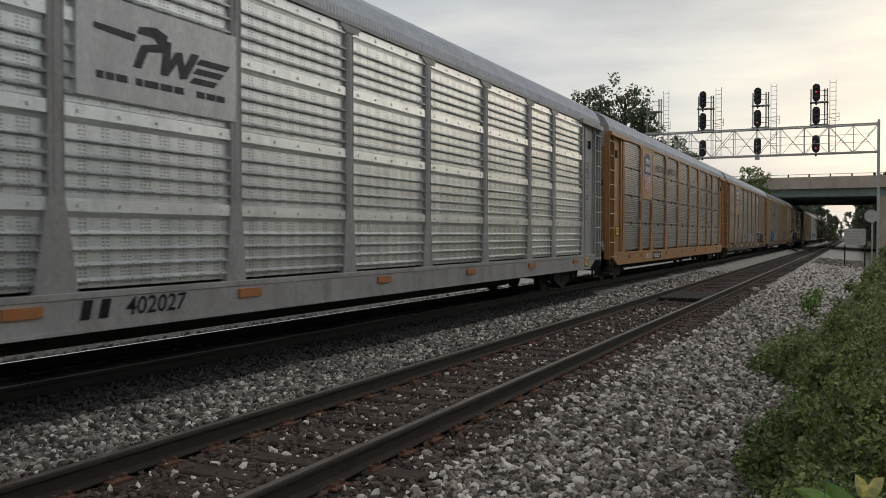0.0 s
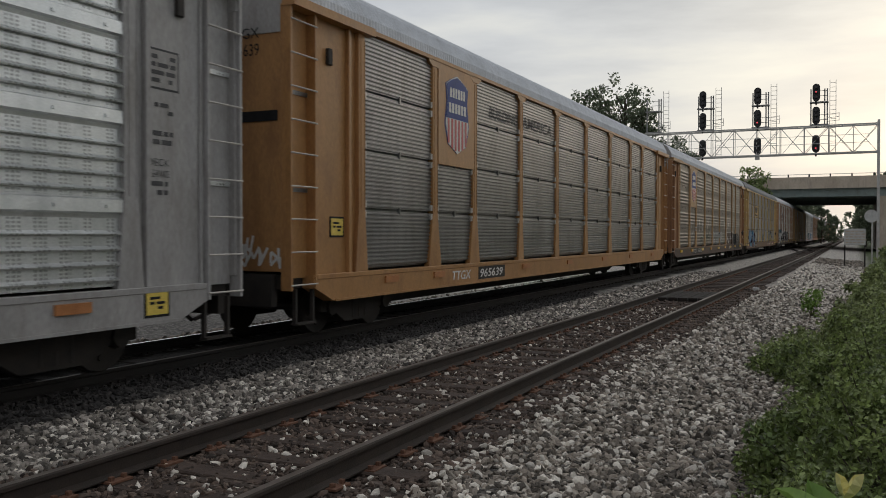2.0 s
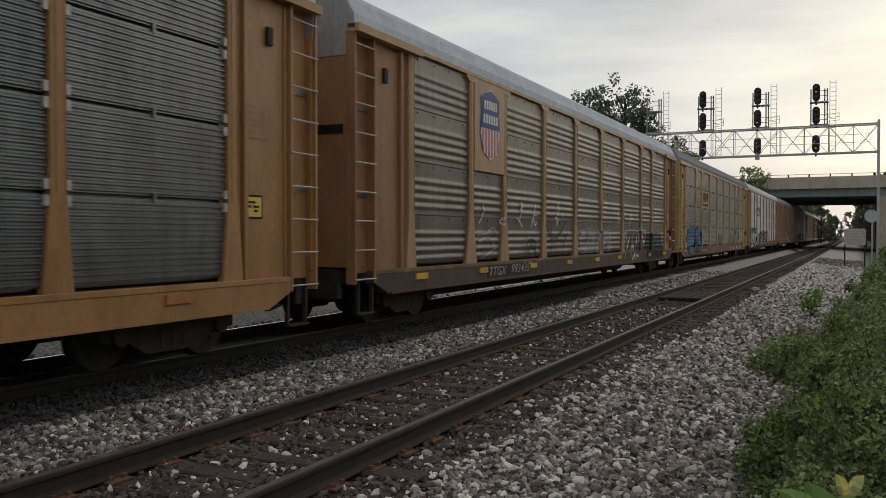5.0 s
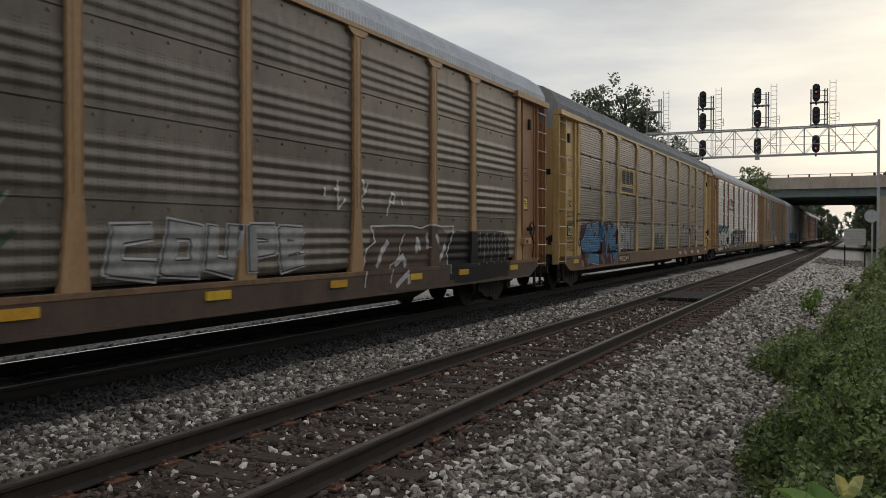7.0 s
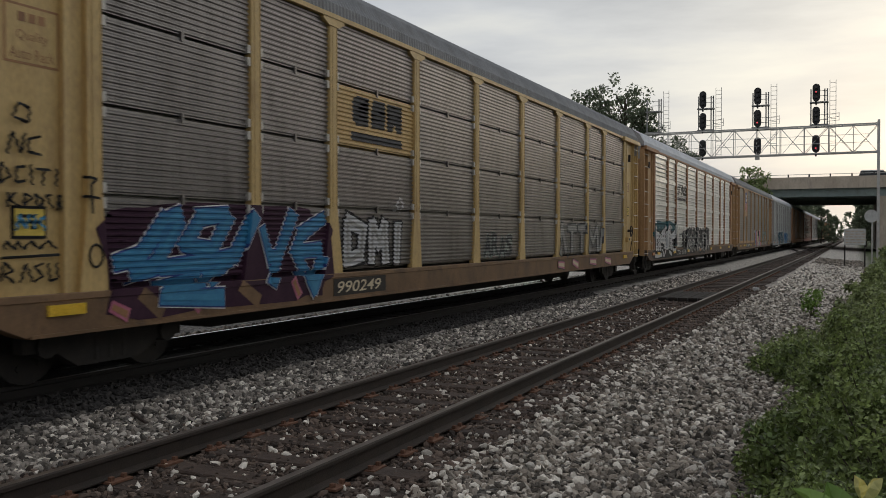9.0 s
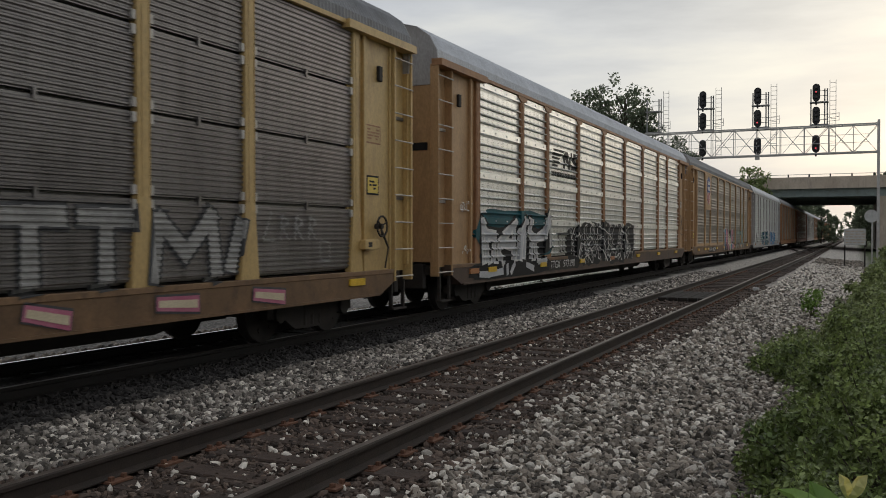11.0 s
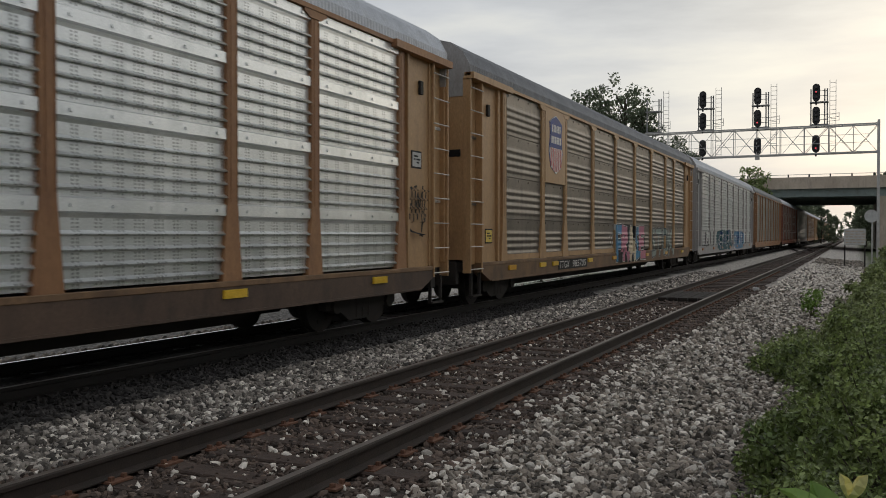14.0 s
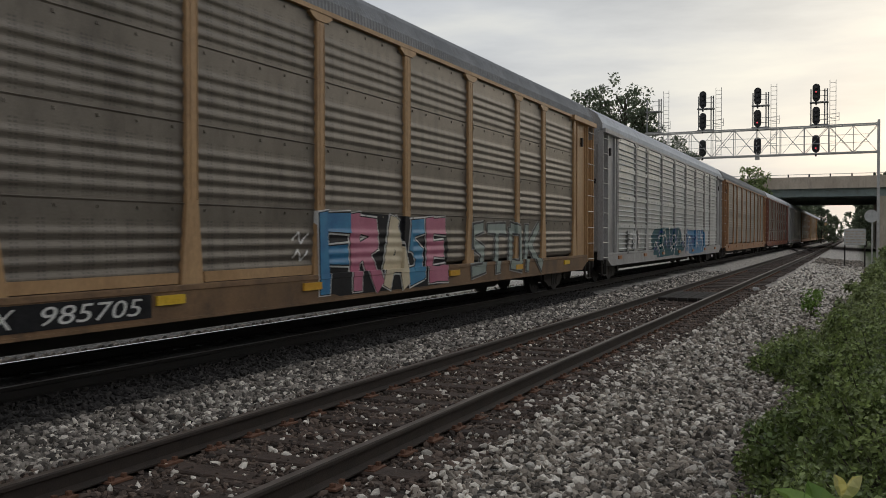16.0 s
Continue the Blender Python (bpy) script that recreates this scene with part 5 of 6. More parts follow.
    number_patch(c, 6.60, 9.10)
    lettering(c, "TTGX", 6.8, 7.6, 0.70, 0.90, "white_ink", x=1.54, shear=0.1)
    lettering(c, "977190", 7.9, 8.95, 0.70, 0.90, "white_ink", x=1.54, shear=0.1)
    cloud_patch(c, "bands", 1.95, 7.15, 1.0, 2.16, "teal_ink", 31, 0.004, 0.45)
    cloud_patch(c, "bands", 2.1, 6.9, 1.0, 1.78, "ink", 34, 0.0055, 0.6)
    cloud_patch(c, "bands", 1.6, 6.75, 0.60, 1.0, "ink", 35, 0.0055)
    fat_strokes(c, "bands", 0.0, 1.0, 0.0, 1.0,
                [[(2.26, 1.86), (2.32, 1.05)], [(2.28, 1.84), (2.56, 1.60), (3.06, 1.54), (2.98, 1.04)], [(2.56, 1.56), (2.62, 1.04)], [(4.34, 1.84), (3.70, 1.56), (3.40, 1.40), (4.14, 1.34)], [(3.36, 1.36), (3.30, 1.14), (3.44, 1.02)], [(4.28, 1.76), (4.24, 1.06)],
                 [(5.08, 1.92), (4.66, 1.60), (4.54, 1.06)], [(5.02, 1.86), (4.85, 1.50), (4.76, 1.10)], [(5.44, 1.92), (5.36, 1.62), (5.74, 1.46), (6.44, 1.60), (6.78, 2.06)], [(5.75, 1.44), (5.86, 1.02)], [(5.50, 1.50), (5.46, 1.04)], [(6.82, 2.02), (6.88, 1.36)]],
                0.30, [(0.07, "ink"), (0.0, "white_ink"), (-0.07, "pale_grey_ink")])
    fat_strokes(c, "bands", 0.0, 1.0, 0.0, 1.0, [[(2.1, 0.74), (2.6, 0.72), (3.4, 0.76)], [(3.7, 0.88), (3.72, 0.72)], [(3.95, 0.72), (4.15, 0.90)], [(5.0, 0.86), (5.5, 0.76)], [(5.9, 0.90), (6.5, 0.92)]], 0.16, [(0.04, "ink"), (0.0, "pale_grey_ink")])
    for pts in ([(1.16, 2.04), (1.22, 2.26), (1.30, 2.08), (1.18, 2.10)], [(1.42, 2.24), (1.34, 2.16), (1.42, 2.08)], [(1.48, 2.26), (1.46, 2.08), (1.56, 2.08)], [(1.56, 2.26), (1.76, 2.28)], [(1.66, 2.26), (1.64, 2.08)], [(1.26, 1.20), (1.44, 1.36), (1.52, 1.18), (1.66, 1.34)]):
        stroke(c, "bands", pts, 0.028, "white_ink", 0.022)
    rng = random.Random(32)
    for k in range(7):
        s = 8.35 + k * 1.08
        cloud_patch(c, "bands", s, s + 1.7 + rng.uniform(-0.2, 0.2), 0.62 + rng.uniform(0, 0.12), 1.78 + rng.uniform(-0.1, 0.26), "ink", 320 + k, 0.004 + 0.0004 * k, 0.75)
    fat_strokes(c, "bands", 8.9, 15.9, 0.75, 1.9,
                [[(0.02, 0.6), (0.08, 0.9), (0.14, 0.6), (0.10, 0.2)], [(0.20, 0.9), (0.22, 0.3), (0.32, 0.5), (0.30, 0.9)], [(0.40, 0.15), (0.42, 0.85), (0.52, 0.7), (0.44, 0.5), (0.54, 0.15)],
                 [(0.62, 0.9), (0.60, 0.2), (0.70, 0.2)], [(0.76, 0.15), (0.82, 0.9), (0.88, 0.15)], [(0.97, 0.85), (0.92, 0.6), (0.98, 0.35), (0.93, 0.15)]],
                0.22, [(0.05, "white_ink"), (0.0, "ink"), (-0.07, "ink_soft")])
    scribbles(c, "bands", 8.7, 16.0, 0.75, 1.92, "white_ink", 0.035, 26, 33)
    placard(c, 26.1, 0.0 + 2.95, "sign_white")
    stroke(c, "bands", [(7.45, 1.6), (8.5, 1.62)], 0.05, "ink")
    for s in (7.7, 8.0, 8.3):
        stroke(c, "bands", [(s, 1.6), (s + 0.06, 1.1), (s + 0.2, 1.15)], 0.05, "ink")
    for pts in ([(25.68, 1.85), (25.74, 2.40), (25.86, 2.44), (25.84, 1.80)], [(25.74, 2.10), (25.86, 2.14)], [(25.94, 2.44), (26.06, 2.46)], [(26.0, 2.44), (25.98, 1.85), (26.10, 2.36), (26.18, 1.80)], [(26.14, 2.0), (26.30, 2.48), (26.24, 1.62), (26.44, 2.40)], [(25.64, 1.76), (25.84, 1.64), (26.30, 1.56)]):
        stroke(c, "bands", pts, 0.04, "ink", 0.03)

    c = add("waves", "brown_grey", "tan", "roof_dark", "dark grey auto-rack car with tan posts and painted letters", base="grimy_tan", strips=("amber", "reflector"), strip_at=(2.48, 5.72, 12.05, 9.1, 17.1, 4.68, 20.8, 24.6))
    shield_emblem(c, "tan")
    bm = bmesh.new()
    box(bm, 1.49, 1.506, 6.0, 8.8, 0.64, 0.905)
    part("number_panel", bm, M["ink"], c, "black panel behind the number")
    lettering(c, "TTGX", 6.1, 7.0, 0.68, 0.87, "white_ink", x=1.514, shear=0.2)
    lettering(c, "985705", 7.3, 8.65, 0.68, 0.87, "white_ink", x=1.514, shear=0.2)
    cloud_patch(c, "waves", 12.25, 16.80, 0.66, 1.92, "ink", 52, 0.0035, 0.14)
    word = [("sky_ink", [[(0.03, 0.0), (0.03, 0.97)], [(0.03, 0.93), (0.19, 0.93)], [(0.03, 0.46), (0.17, 0.46)]]),
            ("pink_ink", [[(0.24, 0.0), (0.24, 0.97)], [(0.24, 0.91), (0.37, 0.86), (0.37, 0.62), (0.26, 0.48)], [(0.31, 0.46), (0.39, 0.0)]]),
            ("cream_ink", [[(0.46, 0.0), (0.53, 0.93), (0.61, 0.0)], [(0.49, 0.28), (0.58, 0.28)]]),
            ("sky_light", [[(0.77, 0.90), (0.68, 0.86), (0.67, 0.58), (0.74, 0.42), (0.74, 0.10), (0.66, 0.06)]]),
            ("pink_ink", [[(0.84, 0.0), (0.84, 0.95)], [(0.84, 0.91), (0.97, 0.91)], [(0.84, 0.50), (0.95, 0.50)], [(0.84, 0.06), (0.97, 0.06)]])]
    fat_strokes(c, "waves", 12.25, 16.80, 0.78, 1.84, [l for _, ls in word for l in ls], 0.27, [(0.075, "white_ink"), (0.045, "ink")])
    for paint, ls in word:
        fat_strokes(c, "waves", 12.25, 16.80, 0.78, 1.84, ls, 0.32, [(-0.02, "ink"), (-0.02, "ink"), (0.0, paint)])
    fat_strokes(c, "waves", 17.9, 22.6, 0.78, 1.82,
                [[(0.16, 0.92), (0.05, 0.86), (0.05, 0.60), (0.16, 0.44), (0.15, 0.08), (0.03, 0.04)], [(0.24, 0.90), (0.44, 0.90)], [(0.34, 0.88), (0.33, 0.04)], [(0.52, 0.86), (0.52, 0.10), (0.64, 0.06), (0.65, 0.86), (0.54, 0.92)], [(0.74, 0.0), (0.76, 0.92)], [(0.94, 0.96), (0.80, 0.52), (0.96, 0.04)]],
                0.24, [(0.06, "worn_white"), (0.035, "ink_soft"), (-0.01, "sage_ink")])
    stroke(c, "waves", [(11.6, 1.5), (11.75, 1.62), (11.8, 1.45), (12.0, 1.6)], 0.03, "white_ink")
    stroke(c, "waves", [(11.6, 1.25), (11.75, 1.37), (11.8, 1.2), (12.0, 1.35)], 0.03, "white_ink")

    for a, b_ in zip(POSTS[:4], POSTS[1:5]):
        bm = bmesh.new()
        prism(bm, [(a + 0.24, 1.0), (b_ - 0.24, 1.0), (b_ - 0.22, 1.13), (a + 0.22, 1.13)], "x", SIDE + 0.01, SIDE + 0.04)
        part("ledge", bm, M["tan"], c, "tan kick strip below the panel")
    placard(c, 1.2, 1.55)
    end_lettering(c, "TTGX", 4.15, 4.3, "ink")
    end_lettering(c, "985705", 3.9, 4.07, "ink")

    c = add("bands", "pale", "white_paint", "roof", "pale auto-rack car with white posts and blue graffiti")
    shards(c, "bands", 3.2, 5.6, 0.8, 1.8, ["ink_soft", "white_ink"], 41, 6)
    cloud_patch(c, "bands", 7.6, 14.5, 0.66, 1.9, "teal_ink", 42)
    cloud_patch(c, "bands", 15.2, 21.0, 0.66, 1.85, "sky_ink", 43)
    scribbles(c, "bands", 7.8, 20.8, 0.72, 1.85, "white_ink", 0.07, 22, 44)
    scribbles(c, "bands", 7.8, 20.8, 0.72, 1.85, "blue_ink", 0.09, 16, 45)
    more = [("waves", "brown_grey", "brown", "roof_dark", "brown auto-rack car"), ("slats", "brown_grey", "red_brown", "roof", "dark red auto-rack car"),
            ("bands", "grey", "white_paint", "roof", "grey auto-rack car with white posts"), ("slats", "brown_grey", "brown", "roof", "dark auto-rack car with brown posts"),
            ("waves", "brown_grey", "tan", "roof", "dark auto-rack car with tan posts"), ("slats", "grey", "brown", "roof", "grey auto-rack car with brown posts"),
            ("bands", "grey", "tan", "roof", "grey auto-rack car with tan posts"), ("slats", "grey", "yellow", "roof", "grey auto-rack car with yellow posts")]
    for m in more:
        add(*m[:4], m[4] + " in the distance")


build_train()


# ---- ballast stones ----
def make_stones():
    scatter("ballast_stones", [(-2.75, 0.3, 3.2, 8.0, 760, 0.029), (-2.75, 0.3, 8.0, 14.0, 580, 0.031), (-2.6, 0.2, 14.0, 24.0, 300, 0.038), (-2.5, 0.5, 24.0, 40.0, 90, 0.046), (-2.5, 0.6, 40.0, 75.0, 24, 0.06), (-13.0, -10.3, 4.0, 40.0, 60, 0.05), (-2.75, 0.3, -4.0, 3.2, 330, 0.032), (-6.9, -5.5, -4.0, 3.0, 300, 0.033)],
            M["stone"], "loose grey crushed-stone ballast", 1)
    scatter("dusty_stones", [(-6.95, -5.45, 3.0, 12.0, 640, 0.032), (-6.9, -5.5, 12.0, 22.0, 380, 0.034), (-6.9, -5.5, 22.0, 45.0, 110, 0.045)],
            M["stone_mid"], "brake-dusted grey ballast between the two tracks", 6)
    scatter("stained_stones", [(-4.80, -3.40, 3.0, 12.0, 420, 0.026), (-4.80, -3.40, 12.0, 30.0, 150, 0.034), (-5.6, -4.92, 3.0, 18.0, 300, 0.030), (-3.28, -2.55, 3.0, 18.0, 340, 0.028), (-3.2, -2.5, 18.0, 32.0, 110, 0.036), (-4.8, -3.4, -4.0, 3.0, 220, 0.03), (-3.28, -2.55, -4.0, 3.0, 220, 0.03)],
            M["stone_rust"], "rust-stained stones between the ties", 2)
    scatter("pale_stones", [(-4.75, -3.42, 3.0, 22.0, 34, 0.030), (-5.6, -4.95, 3.0, 20.0, 60, 0.030), (-2.8, 0.1, 3.2, 14.0, 120, 0.035), (-2.7, 0.1, 14.0, 30.0, 120, 0.037), (-2.6, 0.4, 30.0, 60.0, 80, 0.05), (-6.8, -5.5, 16.0, 45.0, 60, 0.04), (-3.2, -2.6, 3.2, 16.0, 50, 0.030), (-6.8, -5.5, 3.0, 16.0, 110, 0.033)],
            M["stone_pale"], "pale fresh stones among the ballast", 3)
    scatter("sooty_stones", [(-7.9, -7.0, 3.0, 26.0, 330, 0.032)], M["stone_dark"], "soot-black stones beside the main track, train's shade in their colour", 4)


make_stones()


# ---- trackside ----
def make_planks():
    deck = thing("crossing_deck", None, None, "dark timber planks laid between the rails", "crossing")
    bm = bmesh.new()
    box(bm, -0.115, 0.115, -1.4, 1.4, 0.0, 0.10)
    bevel(bm, 0.01)
    me = mesh("plank", bm, M["tie_near_black"])
    for k in range(5):
        part("plank", me, None, deck, at=pose(-4.62 + k * 0.26, 25.0 + 0.06 * (k % 2), 0.003))


def make_cabinet_on_legs():
    s = thing("relay_board", None, None, "weathered white board on two short legs", "sign", at=pose(-0.02, 62.0, ground_z(0)))
    bm = bmesh.new()
    box(bm, -0.62, 0.62, -0.09, 0.09, 1.38, 2.42)
    bevel(bm, 0.02)
    part("board", bm, M["sign_white"], s)
    for x in (-0.58, 0.58):
        bm = bmesh.new()
        box(bm, x - 0.045, x + 0.045, 0.0, 0.09, 0, 1.5)
        part("leg", bm, M["iron"], s)
    rng = random.Random(4)
    bm = bmesh.new()
    for r in range(5):
        x = -0.54
        while x < 0.45:
            w = rng.uniform(0.12, 0.3)
            box(bm, x, x + w, -0.094, -0.09, 1.50 + r * 0.18, 1.58 + r * 0.18)
            x += w + 0.07
    part("small_print", bm, M["concrete"], s, "rows of unreadable print")


def make_disc():
    s = thing("disc_sign", None, None, "pale round disc on a thin steel pole", "sign", at=pose(0.98, 66.0, ground_z(1)))
    bm = bmesh.new()
    rod(bm, (0, -0.03, 3.34), (0, 0.03, 3.34), 0.43, 32)
    part("disc", bm, M["sign_white"], s)
    bm = bmesh.new()
    rod(bm, (0.05, 0.06, 0), (0.05, 0.06, 3.4), 0.045, 8)
    part("pole", bm, M["galv"], s)


def make_marker():
    s = thing("track_box", None, None, "small pale junction box beside the rail", "box", at=pose(-2.85, 29.6, -0.08))
    bm = bmesh.new()
    box(bm, -0.10, 0.10, -0.10, 0.10, 0, 0.16)
    bevel(bm, 0.02)
    part("case", bm, M["sign_white"], s)
    bm = bmesh.new()
    rod(bm, (-0.08, 0, 0.08), (-0.42, 0, 0.08), 0.025)
    part("cable", bm, M["iron"], s)


make_planks(), make_cabinet_on_legs(), make_disc(), make_marker()


def make_litter():
    bm = bmesh.new()
    box(bm, -0.02, 0.02, -0.22, 0.22, 0, 0.025)
    bevel(bm, 0.006)
    thing("wood_scrap", bm, M["tie"], "broken dark tie splinter lying on ballast", "debris", at=pose(-6.35, 6.55, -0.05, 4, 3, 62))


make_litter()


# ---- signal bridge ----
BY = 69.1


def signal_head(x, z, lens, parent):
    bm = bmesh.new()
    n, pts = 12, []
    for i in range(n + 1):
        a = math.pi * i / n
        pts.append((0.25 * math.cos(a), 0.38 + 0.25 * math.sin(a)))
    for i in range(n + 1):
        a = math.pi + math.pi * i / n
        pts.append((0.25 * math.cos(a), -0.38 + 0.25 * math.sin(a)))
    prism(bm, pts, "y", -0.03, 0.03)
    head = part("signal_head", bm, M["signal_black"], parent, "black oval signal head with three lamps", at=pose(x, BY - 0.75, z))
    for k, dz in enumerate((0.34, 0.0, -0.34)):
        bm = bmesh.new()
        rod(bm, (0, -0.30, dz + 0.01), (0, -0.03, dz), 0.11, 14)
        part("hood", bm, M["signal_black"], head)
        bm = bmesh.new()
        rod(bm, (0, -0.306, dz + 0.01), (0, -0.302, dz + 0.01), 0.055, 14)
        c = "lamp_red" if lens[k] == "R" else "lens_dark"
        part("lens", bm, M[c], head, "lit red lens" if lens[k] == "R" else "unlit lens")
    bm = bmesh.new()
    rod(bm, (0, 0, -0.9), (0, 0, -0.62), 0.06, 8)
    box(bm, -0.16, 0.16, 0.02, 0.34, -0.5, 0.5)
    part("bracket", bm, M["signal_black"], head)


def make_signal_bridge():
    br = thing("signal_bridge", None, None, "galvanised lattice signal bridge spanning the tracks", "signal bridge")
    x0, x1, z0, z1 = -21.0, 1.44, 7.55, 9.50
    for y in (BY, BY - 0.95):
        for z in (z0, z1):
            bm = bmesh.new()
            box(bm, x0, x1, y - 0.05, y + 0.05, z - 0.045, z + 0.045)
            part("chord", bm, M["galv"], br)
        bays = 14
        w = (x1 - x0) / bays
        for k in range(bays + 1):
            x = x0 + k * w
            bm = bmesh.new()
            rod(bm, (x, y, z0), (x, y, z1), 0.024)
            part("upright", bm, M["galv"], br)
            if k < bays:
                bm = bmesh.new()
                rod(bm, (x, y, z0 if k % 2 else z1), (x + w, y, z1 if k % 2 else z0), 0.02)
                part("brace", bm, M["galv"], br)
                if y == BY:
                    bm = bmesh.new()
                    rod(bm, (x, y + 0.03, z1 if k % 2 else z0), (x + w, y + 0.03, z0 if k % 2 else z1), 0.02)
                    part("brace", bm, M["galv"], br)
    for x in (x0, x1):
        for y in (BY, BY - 0.95):
            bm = bmesh.new()
            box(bm, x - 0.085, x + 0.085, y - 0.085, y + 0.085, -0.5, z1 + 0.25)
            bevel(bm, 0.02)
            part("tower_leg", bm, M["galv"], br)
        for k in range(6):
            bm = bmesh.new()
            z = 0.3 + k * 1.2
            rod(bm, (x, BY, z), (x, BY - 0.95, z + 1.2), 0.03)
            part("tower_brace", bm, M["galv"], br)
    for z in (8.2, 8.75):
        bm = bmesh.new()
        rod(bm, (x0, BY - 1.3, z), (x1 - 0.6, BY - 1.3, z), 0.018)
        part("handrail", bm, M["galv"], br)
    lights = {0: (".R.", "...", "..R"), 1: ("...", "..R", "..."), 2: ("...", "...", "...")}
    for k, hx in enumerate((-2.58, -6.53, -10.42, -14.3)):
        fr = part("mast_frame", mast_mesh(hx), None, br, "thin signal mast frame with platform")
        bm = bmesh.new()
        for x in (hx + 0.88, hx + 1.28):
            rod(bm, (x, BY - 0.3, 7.5), (x, BY - 0.3, 12.8), 0.02)
        z = 7.8
        while z < 12.8:
            rod(bm, (hx + 0.88, BY - 0.3, z), (hx + 1.28, BY - 0.3, z), 0.014)
            z += 0.32
        part("ladder", bm, M["galv"], br, "narrow steel ladder")
        if k < 3:
            for z, l in zip((11.90, 10.27, 8.25), lights[k]):
                signal_head(hx, z, l, fr)
    bm = bmesh.new()
    rod(bm, (-6.53, BY - 0.75, 7.5), (-6.53, BY - 0.75, 7.25), 0.16, 10)
    part("bell", bm, M["galv"], br, "small round lamp hanging below the truss")


def mast_mesh(hx):
    bm = bmesh.new()
    for x in (hx - 0.36, hx + 0.55, hx + 0.72):
        rod(bm, (x, BY - 0.4, 9.5), (x, BY - 0.4, 12.2), 0.045)
    for z in (11.22, 9.62):
        box(bm, hx - 0.42, hx + 0.80, BY - 0.75, BY - 0.2, z - 0.04, z + 0.04)
    for z in (11.7, 12.05, 10.0, 10.35):
        rod(bm, (hx, BY - 0.42, z), (hx + 0.72, BY - 0.42, z), 0.02)
    for z in (9.85, 10.1, 10.35):
        rod(bm, (hx + 0.72, BY - 0.4, z), (hx + 1.5, BY - 0.9, z), 0.016)
    rod(bm, (hx + 1.5, BY - 0.9, 9.8), (hx + 1.5, BY - 0.9, 10.4), 0.018)
    return mesh("mast_frame", bm, M["signal_frame"])


make_signal_bridge()


# ---- overpass and its traffic ----
OY, ODEPTH = 118.0, 36.0


def make_overpass():
    ov = thing("overpass", None, None, "concrete road bridge on dull green girders over the tracks", "bridge", at=pose(0, 0, -0.40))
    bm = bmesh.new()
    box(bm, -330, 150, OY, OY + ODEPTH, 7.9, 8.35)
    part("deck", bm, M["concrete"], ov)
    for y in (OY - 0.25, OY + ODEPTH - 0.1):
        bm = bmesh.new()
        prism(bm, [(y, 7.85), (y + 0.40, 7.85), (y + 0.34, 9.30), (y + 0.06, 9.30)], "x", -330, 150)
        part("parapet", bm, M["concrete"], ov, "weathered tan concrete parapet")
        bm = bmesh.new()
        rod(bm, (-60, y + 0.2, 9.62), (60, y + 0.2, 9.62), 0.035)
        part("rail", bm, M["galv"], ov)
        for k in range(40):
            x = -46 + k * 2.4
            bm = bmesh.new()
            box(bm, x - 0.08, x + 0.08, y + 0.14, y + 0.26, 9.29, 9.66)
            part("rail_post", bm, M["signal_black"], ov)
    for k in range(9):
        y = OY + 0.5 + k * (ODEPTH - 1.2) / 8
        bm = bmesh.new()
        prism(bm, [(y - 0.22, 6.85), (y + 0.22, 6.85), (y + 0.22, 6.92), (y + 0.03, 6.95), (y + 0.03, 7.82), (y + 0.2, 7.86), (y + 0.2, 7.9), (y - 0.2, 7.9), (y - 0.2, 7.86), (y - 0.03, 7.82), (y - 0.03, 6.95), (y - 0.22, 6.92)],
              "x", -60, 60)
        part("girder", bm, M["girder"], ov, "dull green steel girder")
    for x in (-24.0, 2.6):
        bm = bmesh.new()
        box(bm, x, x + 1.4, OY + 0.4, OY + ODEPTH - 0.4, -0.6, 6.84)
        part("pier", bm, M["concrete"], ov, "concrete pier wall")
    bm = bmesh.new()
    prism(bm, [(30, -0.5), (60, 7.8), (150, 7.8), (150, -0.5)], "y", OY + 0.3, OY + ODEPTH - 0.3)
    part("embankment", bm, M["soil"], ov)
    bm = bmesh.new()
    prism(bm, [(-45, -0.6), (-60, 7.8), (-330, 7.8), (-330, -0.6)], "y", OY + 0.3, OY + ODEPTH - 0.3)
    part("embankment", bm, M["soil"], ov)


